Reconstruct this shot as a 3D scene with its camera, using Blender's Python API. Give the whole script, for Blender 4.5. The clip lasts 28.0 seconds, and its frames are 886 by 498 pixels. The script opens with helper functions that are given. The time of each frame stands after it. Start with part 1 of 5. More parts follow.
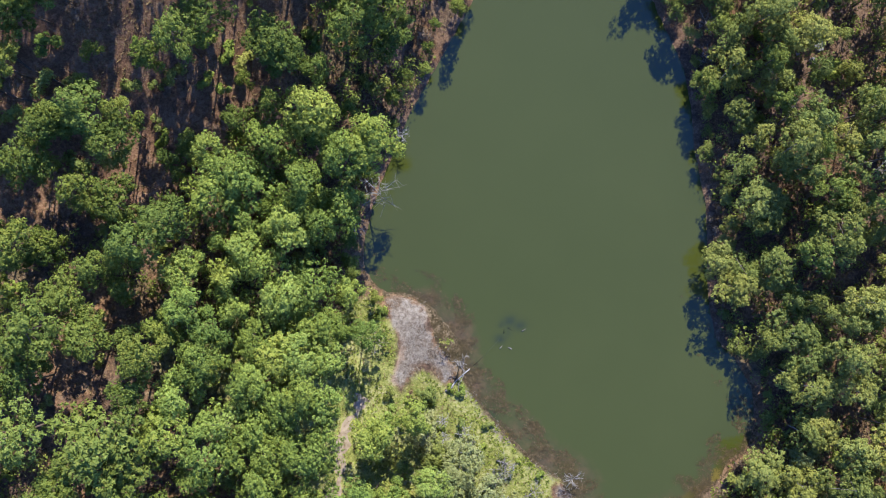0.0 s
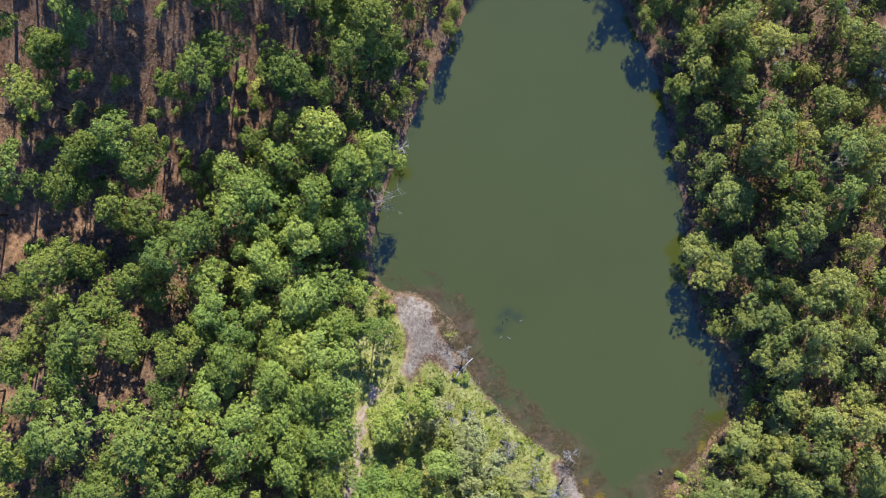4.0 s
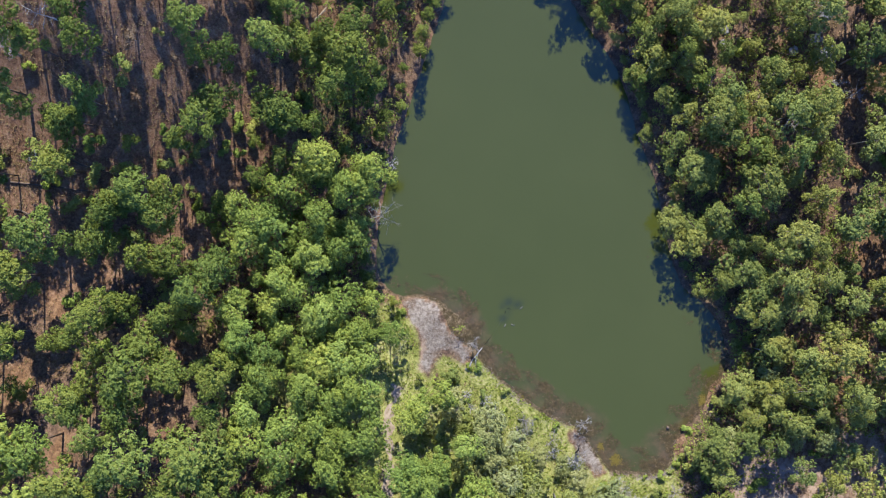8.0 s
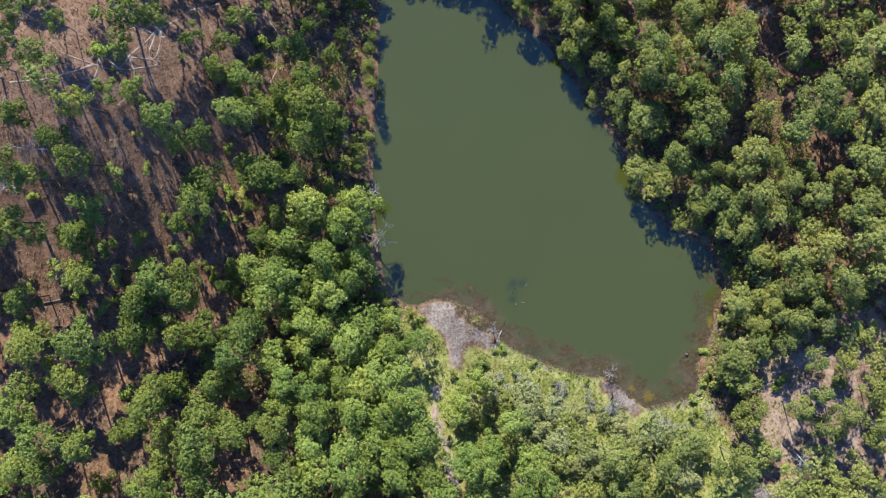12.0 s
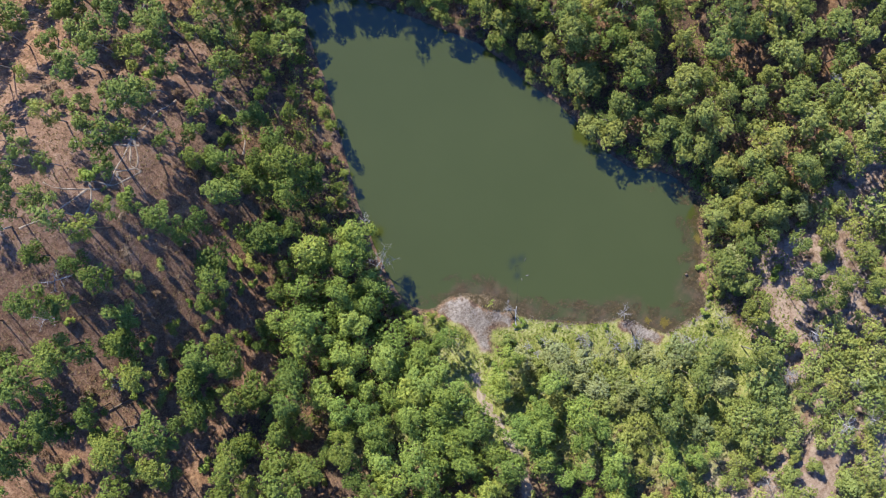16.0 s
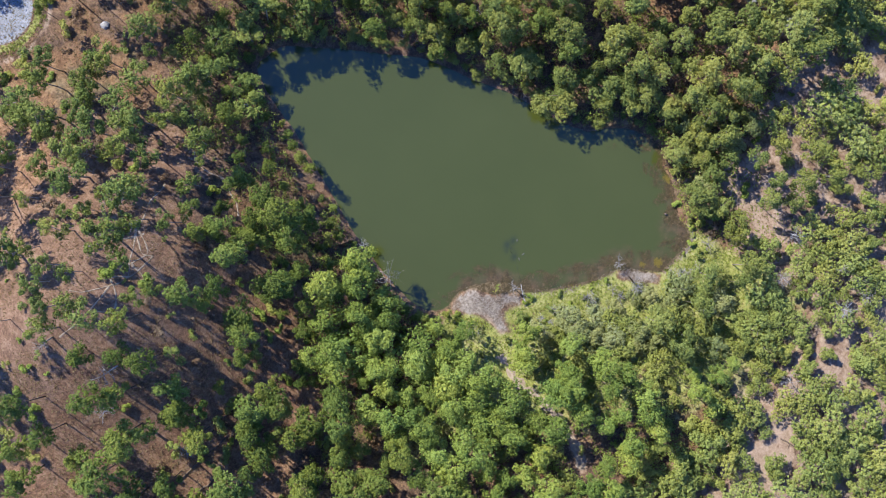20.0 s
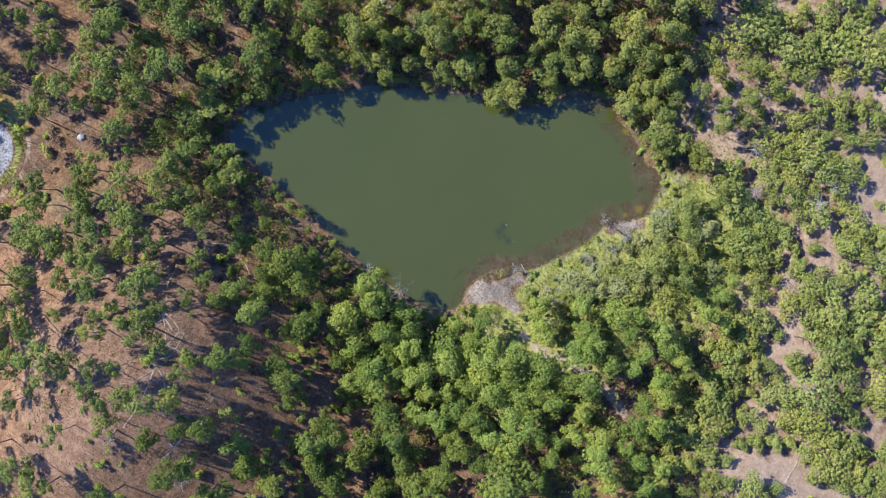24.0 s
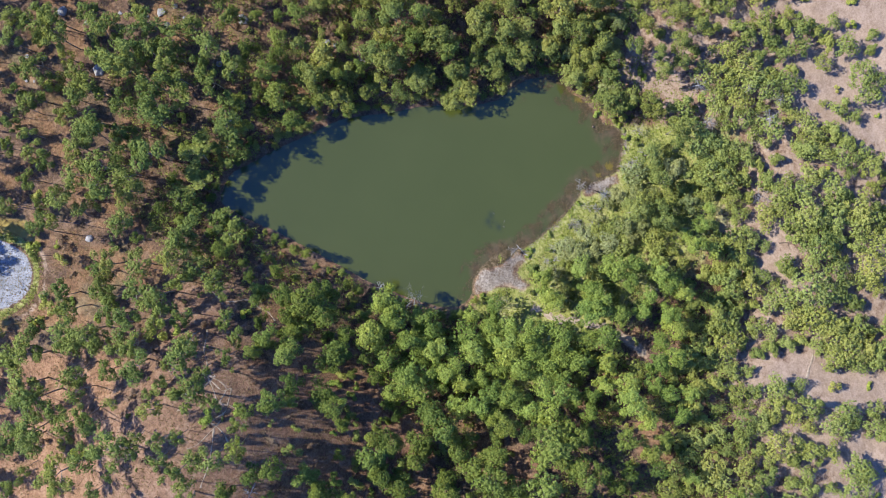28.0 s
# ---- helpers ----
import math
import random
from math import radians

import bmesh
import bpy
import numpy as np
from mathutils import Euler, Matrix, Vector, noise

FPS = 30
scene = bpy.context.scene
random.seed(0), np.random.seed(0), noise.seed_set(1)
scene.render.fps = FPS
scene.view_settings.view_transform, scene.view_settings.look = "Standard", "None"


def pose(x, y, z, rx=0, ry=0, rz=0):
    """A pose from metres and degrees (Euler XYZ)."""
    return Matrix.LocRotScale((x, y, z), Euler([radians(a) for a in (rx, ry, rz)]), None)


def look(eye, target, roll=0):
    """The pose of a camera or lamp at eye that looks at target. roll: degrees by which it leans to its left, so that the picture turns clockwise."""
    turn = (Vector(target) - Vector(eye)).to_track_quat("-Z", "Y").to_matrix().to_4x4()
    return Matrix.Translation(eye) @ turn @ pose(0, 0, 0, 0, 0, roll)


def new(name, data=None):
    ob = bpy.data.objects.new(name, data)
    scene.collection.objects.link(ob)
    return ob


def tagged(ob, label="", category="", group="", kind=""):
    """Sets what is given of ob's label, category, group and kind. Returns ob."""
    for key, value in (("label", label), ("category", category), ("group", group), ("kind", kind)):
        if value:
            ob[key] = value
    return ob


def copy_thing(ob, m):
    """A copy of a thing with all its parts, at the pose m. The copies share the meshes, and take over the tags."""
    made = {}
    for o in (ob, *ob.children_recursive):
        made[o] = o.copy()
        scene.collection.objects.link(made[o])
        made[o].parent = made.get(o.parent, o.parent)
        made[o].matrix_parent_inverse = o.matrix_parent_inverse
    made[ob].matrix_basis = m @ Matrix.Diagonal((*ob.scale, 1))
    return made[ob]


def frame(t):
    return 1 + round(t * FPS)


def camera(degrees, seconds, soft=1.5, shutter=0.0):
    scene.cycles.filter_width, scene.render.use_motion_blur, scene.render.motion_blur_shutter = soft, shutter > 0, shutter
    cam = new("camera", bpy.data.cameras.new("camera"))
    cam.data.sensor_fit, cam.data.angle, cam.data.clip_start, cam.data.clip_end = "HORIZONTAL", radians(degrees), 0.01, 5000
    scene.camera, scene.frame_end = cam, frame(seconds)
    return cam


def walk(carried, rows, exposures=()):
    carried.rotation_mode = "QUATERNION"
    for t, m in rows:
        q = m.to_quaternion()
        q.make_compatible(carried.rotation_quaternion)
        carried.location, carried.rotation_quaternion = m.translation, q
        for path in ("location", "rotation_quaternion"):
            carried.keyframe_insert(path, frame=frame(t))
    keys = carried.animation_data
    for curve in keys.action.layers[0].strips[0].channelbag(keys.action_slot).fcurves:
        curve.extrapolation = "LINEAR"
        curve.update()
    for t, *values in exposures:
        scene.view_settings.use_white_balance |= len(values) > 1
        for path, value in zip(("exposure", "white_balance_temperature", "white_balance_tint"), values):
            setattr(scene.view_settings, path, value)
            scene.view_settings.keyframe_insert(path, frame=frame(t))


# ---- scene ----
cam = camera(48.0, 28.0, soft=1.0)
# seconds, x, y, height over the water, heading
ROWS = [
    (0.0, 0.00, 8.06, 110.00, 0.00),
    (0.5, -0.02, 8.07, 111.27, -0.02),
    (1.0, -0.04, 8.07, 112.53, -0.17),
    (1.5, -0.05, 8.08, 113.79, -0.38),
    (2.0, -0.07, 8.09, 115.05, -0.61),
    (2.5, -0.08, 8.10, 116.30, -0.94),
    (3.0, -0.09, 8.12, 117.58, -1.36),
    (3.5, -0.10, 8.13, 118.86, -1.80),
    (5.5, -0.06, 8.23, 124.02, -3.74),
    (6.0, -0.04, 8.27, 125.32, -4.45),
    (6.5, -0.01, 8.31, 126.62, -5.56),
    (7.0, 0.03, 8.36, 127.93, -6.82),
    (7.5, 0.08, 8.41, 129.22, -8.27),
    (8.0, 0.12, 8.46, 130.53, -9.94),
    (8.5, 0.18, 8.52, 131.83, -11.51),
    (9.0, 0.23, 8.57, 133.15, -13.13),
    (9.5, 0.29, 8.62, 134.46, -14.80),
    (10.0, 0.34, 8.68, 135.79, -16.52),
    (10.5, 0.40, 8.72, 137.13, -18.72),
    (11.0, 0.45, 8.77, 138.49, -21.52),
    (11.5, 0.50, 8.81, 139.87, -23.94),
    (12.0, 0.55, 8.85, 141.26, -25.88),
    (12.5, 0.59, 8.88, 142.66, -27.79),
    (14.5, 0.76, 8.95, 148.35, -36.71),
    (15.0, 0.81, 8.95, 149.76, -39.08),
    (15.5, 0.86, 8.95, 151.18, -41.23),
    (16.0, 0.91, 8.94, 152.58, -43.79),
    (16.5, 0.97, 8.93, 153.99, -46.06),
    (17.0, 1.02, 8.91, 155.40, -48.57),
    (17.5, 1.08, 8.89, 156.80, -50.42),
    (18.0, 1.15, 8.88, 158.20, -52.25),
    (18.5, 1.21, 8.86, 159.59, -53.84),
    (19.0, 1.28, 8.84, 160.97, -55.69),
    (19.5, 1.35, 8.83, 162.34, -57.30),
    (20.0, 1.42, 8.82, 163.70, -59.20),
    (20.5, 1.49, 8.81, 165.07, -60.93),
    (21.0, 1.57, 8.81, 166.44, -62.90),
    (21.5, 1.64, 8.81, 167.83, -64.64),
    (23.5, 1.91, 8.81, 173.52, -72.87),
    (24.0, 1.97, 8.81, 174.98, -75.08),
    (24.5, 2.02, 8.80, 176.47, -77.00),
    (25.0, 2.06, 8.79, 177.97, -79.15),
    (25.5, 2.10, 8.77, 179.49, -81.02),
    (26.0, 2.13, 8.76, 181.02, -83.12),
    (26.5, 2.16, 8.74, 182.59, -84.95),
    (27.0, 2.19, 8.72, 184.15, -87.03),
    (27.5, 2.22, 8.69, 185.73, -88.83),
    (28.0, 2.24, 8.67, 187.32, -90.29),
]
walk(cam, [(t, pose(x, y, z, 0, 0, turn)) for t, x, y, z, turn in ROWS])

# ---- light ----
SUN_AZIMUTH, SUN_HEIGHT = 12.0, 42.0     # degrees, from +y towards +x, and above the horizon
world = bpy.data.worlds.new("sky")
scene.world = world
world.use_nodes = True
sky = world.node_tree.nodes.new("ShaderNodeTexSky")
sky.sky_type, sky.sun_disc = "NISHITA", False
sky.ozone_density, sky.dust_density = 8.0, 0.1
sky.sun_elevation, sky.sun_rotation = radians(SUN_HEIGHT), radians(SUN_AZIMUTH)
world.node_tree.nodes["Background"].inputs["Strength"].default_value = 0.122
blue_tint = world.node_tree.nodes.new("ShaderNodeMixRGB")        # tints the sky's light, so that shade turns bluer
blue_tint.blend_type = "MULTIPLY"
blue_tint.inputs["Fac"].default_value, blue_tint.inputs["Color2"].default_value = 1.0, (0.80, 1.02, 1.55, 1)
world.node_tree.links.new(sky.outputs["Color"], blue_tint.inputs["Color1"])
world.node_tree.links.new(blue_tint.outputs["Color"], world.node_tree.nodes["Background"].inputs["Color"])
sun = new("sun", bpy.data.lights.new("sun", "SUN"))
sun.data.energy, sun.data.angle, sun.data.color = 5.0, radians(0.6), (1.0, 0.965, 0.89)
sun.matrix_world = look((math.sin(radians(SUN_AZIMUTH)) * 150, math.cos(radians(SUN_AZIMUTH)) * 150, 150 * math.tan(radians(SUN_HEIGHT))), (0, 0, 0))
scene.view_settings.exposure = 1.17


# ---- materials ----
def shader(name, rough=0.8):
    """A new material: its node tree, a maker of nodes and its main shader."""
    m = bpy.data.materials.new(name)
    m.use_nodes = True
    tree = m.node_tree
    main = tree.nodes["Principled BSDF"]
    main.inputs["Roughness"].default_value = rough
    main.inputs["Specular IOR Level"].default_value = 0.25

    def make(kind, **given):
        node = tree.nodes.new("ShaderNode" + kind)
        for key, value in given.items():
            if key in node.inputs:
                node.inputs[key].default_value = value
        return node
    return m, tree, make, main


def noise_of(tree, make, scale, detail=4.0, rough=0.6, space="Object"):
    at = make("TexCoord")
    tex = make("TexNoise", Scale=scale, Detail=detail, Roughness=rough)
    tree.links.new(at.outputs[space], tex.inputs["Vector"])
    return tex.outputs["Fac"]


def ramp_of(tree, make, fac, stops):
    node = make("ValToRGB")
    e = node.color_ramp.elements
    while len(e) < len(stops):
        e.new(0.5)
    for el, (at, colour) in zip(e, stops):
        el.position, el.color = at, (*colour, 1)
    tree.links.new(fac, node.inputs["Fac"])
    return node.outputs["Color"]


def blend(tree, make, fac, a, b, kind="MIX"):
    node = make("MixRGB")
    node.blend_type = kind
    for value, slot in ((fac, "Fac"), (a, "Color1"), (b, "Color2")):
        if isinstance(value, (int, float)):
            node.inputs[slot].default_value = value
        elif isinstance(value, tuple):
            node.inputs[slot].default_value = (*value, 1)
        else:
            tree.links.new(value, node.inputs[slot])
    return node.outputs["Color"]


def bumped(tree, make, main, fac, strength, distance):
    node = make("Bump", Strength=strength, Distance=distance)
    tree.links.new(fac, node.inputs["Height"])
    tree.links.new(node.outputs["Normal"], main.inputs["Normal"])


def calc(tree, make, kind, a, b):
    node = make("Math")
    node.operation = kind
    for i, value in enumerate((a, b)):
        if isinstance(value, (int, float)):
            node.inputs[i].default_value = value
        else:
            tree.links.new(value, node.inputs[i])
    return node.outputs["Value"]


def leaf_material(name, dark, mid, bright, through_light=0.26):
    """Leaves: each spray and each tree a little different, with some light passing through."""
    m, tree, make, main = shader(name, 0.7)
    main.inputs["Specular IOR Level"].default_value = 0.12
    geo, ob = make("NewGeometry"), make("ObjectInfo")
    clump = noise_of(tree, make, 2.0, 2, 0.8)
    mix = calc(tree, make, "ADD", calc(tree, make, "MULTIPLY", geo.outputs["Random Per Island"], 0.22), calc(tree, make, "MULTIPLY", ob.outputs["Random"], 0.40))
    mix = calc(tree, make, "ADD", mix, calc(tree, make, "MULTIPLY", calc(tree, make, "SUBTRACT", clump, 0.36), 1.3))
    colour = ramp_of(tree, make, mix, [(0.1, dark), (0.5, mid), (0.92, bright)])
    hue = calc(tree, make, "FRACT", calc(tree, make, "MULTIPLY", ob.outputs["Random"], 7.3), 0.0)
    colour = blend(tree, make, 1.0, colour, ramp_of(tree, make, hue, [(0.0, (0.93, 0.98, 0.90)), (0.3, (0.98, 1.0, 0.90)), (1.0, (1.10, 1.02, 0.82))]), "MULTIPLY")
    tree.links.new(colour, main.inputs["Base Color"])
    soft = make("BsdfTranslucent")
    tree.links.new(colour, soft.inputs["Color"])
    both = make("MixShader", Fac=through_light)
    tree.links.new(main.outputs["BSDF"], both.inputs[1])
    tree.links.new(soft.outputs["BSDF"], both.inputs[2])
    tree.links.new(both.outputs["Shader"], tree.nodes["Material Output"].inputs["Surface"])
    return m


LEAF_GROVE = leaf_material("leaves_green", (0.070, 0.105, 0.026), (0.182, 0.240, 0.054), (0.312, 0.345, 0.086))
LEAF_EAST = leaf_material("leaves_yellow_green", (0.065, 0.090, 0.026), (0.172, 0.198, 0.054), (0.288, 0.285, 0.086))
LEAF_PINE = leaf_material("needles", (0.056, 0.083, 0.024), (0.142, 0.176, 0.043), (0.232, 0.243, 0.068), 0.2)
# dark green, with the shade of the west side also put into the colour
LEAF_DARK_SHADED = leaf_material("leaves_dark_shaded", (0.047, 0.073, 0.019), (0.124, 0.161, 0.036), (0.220, 0.242, 0.060))
LEAF_BUSH = leaf_material("leaves_bright", (0.108, 0.136, 0.040), (0.226, 0.256, 0.072), (0.300, 0.302, 0.100))
LEAF_PALE = leaf_material("leaves_pale", (0.115, 0.138, 0.055), (0.225, 0.245, 0.100), (0.300, 0.298, 0.150))
LEAF_DRY = leaf_material("leaves_dry", (0.07, 0.045, 0.034), (0.14, 0.095, 0.068), (0.23, 0.170, 0.130))
GRASS_DRY = leaf_material("dry_grass", (0.11, 0.074, 0.038), (0.20, 0.140, 0.075), (0.31, 0.235, 0.141), 0.2)
GRASS_LUSH = leaf_material("lush_grass", (0.105, 0.135, 0.028), (0.205, 0.240, 0.050), (0.310, 0.315, 0.105))
WEED = leaf_material("water_weed", (0.026, 0.022, 0.012), (0.064, 0.047, 0.026), (0.150, 0.112, 0.072), 0.1)


def bark_material(name, dark, light, scale=6.0):
    m, tree, make, main = shader(name, 0.9)
    fac = noise_of(tree, make, scale, 6)
    tree.links.new(ramp_of(tree, make, fac, [(0.3, dark), (0.7, light)]), main.inputs["Base Color"])
    bumped(tree, make, main, fac, 0.6, 0.05)
    return m


BARK = bark_material("bark", (0.05, 0.035, 0.026), (0.15, 0.11, 0.08))
BARK_GREY = bark_material("grey_bark", (0.12, 0.105, 0.09), (0.30, 0.27, 0.24))
DEADWOOD = bark_material("bleached_wood", (0.15, 0.14, 0.13), (0.34, 0.325, 0.31))
WETWOOD = bark_material("drowned_wood", (0.014, 0.019, 0.010), (0.030, 0.037, 0.018))
STONE = bark_material("grey_stone", (0.12, 0.115, 0.11), (0.28, 0.27, 0.265), 2.5)
TRAIL = bark_material("trodden_earth", (0.15, 0.112, 0.077), (0.295, 0.238, 0.178), 1.8)
ALGAE = leaf_material("yellow_algae", (0.048, 0.043, 0.010), (0.082, 0.068, 0.016), (0.115, 0.096, 0.028), 0.1)


def ground_material():
    """Leaf litter and dry grass, with bare earth, sand, lush grass and mud where those lie."""
    m, tree, make, main = shader("earth", 0.95)
    big, mid, fine = noise_of(tree, make, 0.09, 5), noise_of(tree, make, 0.5, 6, 0.75), noise_of(tree, make, 2.6, 8, 0.85)
    grain = calc(tree, make, "ADD", calc(tree, make, "MULTIPLY", mid, 0.4), calc(tree, make, "MULTIPLY", fine, 0.6))
    litter = ramp_of(tree, make, grain, [(0.42, (0.040, 0.026, 0.018)), (0.5, (0.098, 0.059, 0.038)), (0.575, (0.185, 0.119, 0.076))])
    olive = ramp_of(tree, make, grain, [(0.42, (0.035, 0.036, 0.013)), (0.575, (0.15, 0.125, 0.055))])
    litter = blend(tree, make, ramp_of(tree, make, big, [(0.52, (0, 0, 0)), (0.7, (0.7, 0.7, 0.7))]), litter, olive)
    rust = ramp_of(tree, make, grain, [(0.42, (0.070, 0.037, 0.019)), (0.5, (0.150, 0.080, 0.040)), (0.575, (0.240, 0.145, 0.074))])
    litter = blend(tree, make, ramp_of(tree, make, noise_of(tree, make, 0.16, 4), [(0.47, (0, 0, 0)), (0.6, (0.85, 0.85, 0.85))]), litter, rust)
    tan = ramp_of(tree, make, grain, [(0.42, (0.082, 0.046, 0.028)), (0.5, (0.146, 0.084, 0.051)), (0.575, (0.215, 0.138, 0.092))])
    grey = ramp_of(tree, make, grain, [(0.42, (0.165, 0.114, 0.078)), (0.575, (0.29, 0.216, 0.160))])
    sand = ramp_of(tree, make, grain, [(0.41, (0.060, 0.045, 0.033)), (0.5, (0.135, 0.110, 0.088)), (0.575, (0.235, 0.205, 0.172))])
    lush = ramp_of(tree, make, grain, [(0.42, (0.085, 0.090, 0.022)), (0.5, (0.175, 0.185, 0.046)), (0.575, (0.27, 0.25, 0.11))])
    mud = ramp_of(tree, make, grain, [(0.42, (0.030, 0.028, 0.012)), (0.5, (0.070, 0.050, 0.027)), (0.575, (0.150, 0.112, 0.070))])
    gold = ramp_of(tree, make, grain, [(0.3, (0.154, 0.098, 0.028)), (0.7, (0.266, 0.203, 0.056))])
    chalk = ramp_of(tree, make, grain, [(0.42, (0.13, 0.135, 0.14)), (0.575, (0.25, 0.255, 0.27))])
    slate = ramp_of(tree, make, grain, [(0.44, (0.05, 0.065, 0.10)), (0.56, (0.27, 0.275, 0.29))])
    russet = ramp_of(tree, make, grain, [(0.42, (0.080, 0.043, 0.025)), (0.5, (0.165, 0.090, 0.051)), (0.575, (0.255, 0.157, 0.094))])
    colour = litter
    for name, top in (("russet", russet), ("bare", tan), ("grey", grey), ("gold", gold), ("lush", lush), ("sand", sand), ("mud", mud), ("chalk", chalk), ("slate", slate)):
        at = make("Attribute")
        at.attribute_name = name
        broken = calc(tree, make, "ADD", at.outputs["Fac"], calc(tree, make, "MULTIPLY", calc(tree, make, "SUBTRACT", mid, 0.5), 0.9))
        colour = blend(tree, make, ramp_of(tree, make, broken, [(0.38, (0, 0, 0)), (0.62, (1, 1, 1))]), colour, top)
    tree.links.new(colour, main.inputs["Base Color"])
    bumped(tree, make, main, grain, 0.8, 0.25)
    return m


def water_material():
    """Still olive water with much silt in it, browner where it is shallow."""
    m, tree, make, main = shader("pond_water", 0.12)
    main.inputs["IOR"].default_value, main.inputs["Specular IOR Level"].default_value = 1.36, 0.9
    at = make("Attribute")
    at.attribute_name = "shallow"
    big, mid = noise_of(tree, make, 0.05, 3), noise_of(tree, make, 0.9, 5, 0.7)
    deep = ramp_of(tree, make, big, [(0.3, (0.036, 0.0435, 0.0075)), (0.7, (0.040, 0.0475, 0.0092))])
    shoal = ramp_of(tree, make, mid, [(0.35, (0.040, 0.034, 0.015)), (0.65, (0.088, 0.056, 0.026))])
    broken = calc(tree, make, "ADD", at.outputs["Fac"], calc(tree, make, "MULTIPLY", calc(tree, make, "SUBTRACT", mid, 0.5), 0.5))
    fac = ramp_of(tree, make, broken, [(0.2, (0, 0, 0)), (0.85, (1, 1, 1))])
    sunk = make("Attribute")
    sunk.attribute_name = "sunken"
    water = blend(tree, make, sunk.outputs["Fac"], blend(tree, make, fac, deep, shoal), (0.013, 0.020, 0.012))
    tree.links.new(water, main.inputs["Base Color"])
    bumped(tree, make, main, noise_of(tree, make, 2.5, 3), 0.05, 0.02)
    return m


EARTH, WATER = ground_material(), water_material()

# ---- the lie of the land ----
SHORE = [(-8.0, 4.6), (-8.9, 7.0), (-8.3, 11.0), (-6.9, 15.5), (-5.2, 19.5), (-3.8, 23.0), (-1.4, 27.2), (0.8, 31.2), (3.2, 35.6), (5.4, 39.6),
         (7.2, 43.8), (9.0, 47.4), (11.4, 50.4), (13.9, 50.0), (16.8, 48.4), (18.8, 44.6), (21.4, 39.8), (24.2, 33.4), (26.6, 28.2), (27.5, 23.2),
         (28.0, 18.5), (29.0, 13.5), (29.3, 8.5), (29.4, 3.5), (30.2, -1.5), (32.4, -4.2), (34.3, -8.0), (34.2, -12.4), (33.0, -14.4), (31.4, -15.4),
         (31.0, -16.7), (29.5, -18.0), (27.3, -20.0), (25.3, -21.8), (24.4, -24.4), (21.8, -25.0), (19.0, -24.4), (16.8, -23.7), (15.2, -21.0), (13.4, -17.6),
         (9.8, -14.9), (6.0, -11.0), (3.6, -8.0), (2.6, -6.2), (2.3, -4.6), (1.4, -1.8), (-0.3, 0.4), (-2.0, 2.2), (-4.5, 3.2), (-6.5, 3.3)]


def rounded(points, steps, closed=True):
    """A smooth curve through points in plan (Catmull-Rom)."""
    p, out = np.array(points, float), []
    n = len(p)
    for i in range(n if closed else n - 1):
        a, b, c, d = (p[(i + k) % n] if closed else p[min(max(i + k, 0), n - 1)] for k in (-1, 0, 1, 2))
        for s in range(steps):
            u = s / steps
            out.append(0.5 * (2 * b + (c - a) * u + (2 * a - 5 * b + 4 * c - d) * u * u + (3 * b - a - 3 * c + d) * u ** 3))
    if not closed:
        out.append(p[-1])
    return np.array(out)


POND = rounded(SHORE, 4)


def edge_distance(x, y, line, closed=True):
    """Distance in plan from points to a line; inside a closed one it is negative."""
    x, y = np.asarray(x, float), np.asarray(y, float)
    best, inside = np.full(x.shape, 1e9), np.zeros(x.shape, bool)
    n = len(line)
    for i in range(n if closed else n - 1):
        (ax, ay), (bx, by) = line[i], line[(i + 1) % n]
        dx, dy = bx - ax, by - ay
        u = np.clip(((x - ax) * dx + (y - ay) * dy) / (dx * dx + dy * dy + 1e-9), 0, 1)
        best = np.minimum(best, np.hypot(x - ax - u * dx, y - ay - u * dy))
        if closed:
            inside ^= ((ay > y) != (by > y)) & (x < dx * (y - ay) / (dy if dy else 1e-9) + ax)
    return np.where(inside, -best, best)


def ripple(x, y, size, seed=0.0):
    """Soft rolling variation between -1 and 1."""
    a, b = x / size + seed, y / size - 1.7 * seed
    return (np.sin(a * 1.3 + 1.1 * np.sin(b * 0.9)) + np.sin(b * 1.7 + 1.3 * np.sin(a * 0.7 + 2)) + np.sin((a + b) * 0.83 + seed)) / 3


def height(x, y):
    """Height of the ground over the pond's water."""
    x, y = np.asarray(x, float), np.asarray(y, float)
    d = edge_distance(x, y, POND)
    south = 1 / (1 + np.exp((y + 4 + 0.25 * x) / 3))               # the low south bank
    bank = (1.5 - 1.0 * south) * (1 - np.exp(-np.maximum(d, 0) / 3.0)) + 0.02 * np.clip(d, 0, 60)
    hill = 17.5 * np.exp(-((x + 30) / 26) ** 2 - ((y - 51) / 24) ** 2)
    west = 8 / (1 + np.exp((x + 23) / 5)) / (1 + np.exp((y - 70) / 8))
    rise = 5 * south * (1 - np.exp(-np.maximum(d - 6, 0) / 18)) * np.clip((75 - np.hypot(x, y + 10)) / 30, 0.3, 1)
    rough = 0.35 * ripple(x, y, 9) + 0.12 * ripple(x, y, 2.6, 3)
    out = bank + (hill + west) * (1 - np.exp(-np.maximum(d, 0) / 12)) + rise + rough * np.clip(d / 5, 0, 1)
    return np.where(d > 0, out, np.maximum(0.22 * d, -1.6))


def inside(x, y, areas, soft=1.5):
    """How far points lie within any of the areas: 0 outside, 1 inside."""
    out = np.zeros(np.shape(x))
    for area in areas:
        out = np.maximum(out, np.clip(0.5 - edge_distance(x, y, area) / soft, 0, 1))
    return out


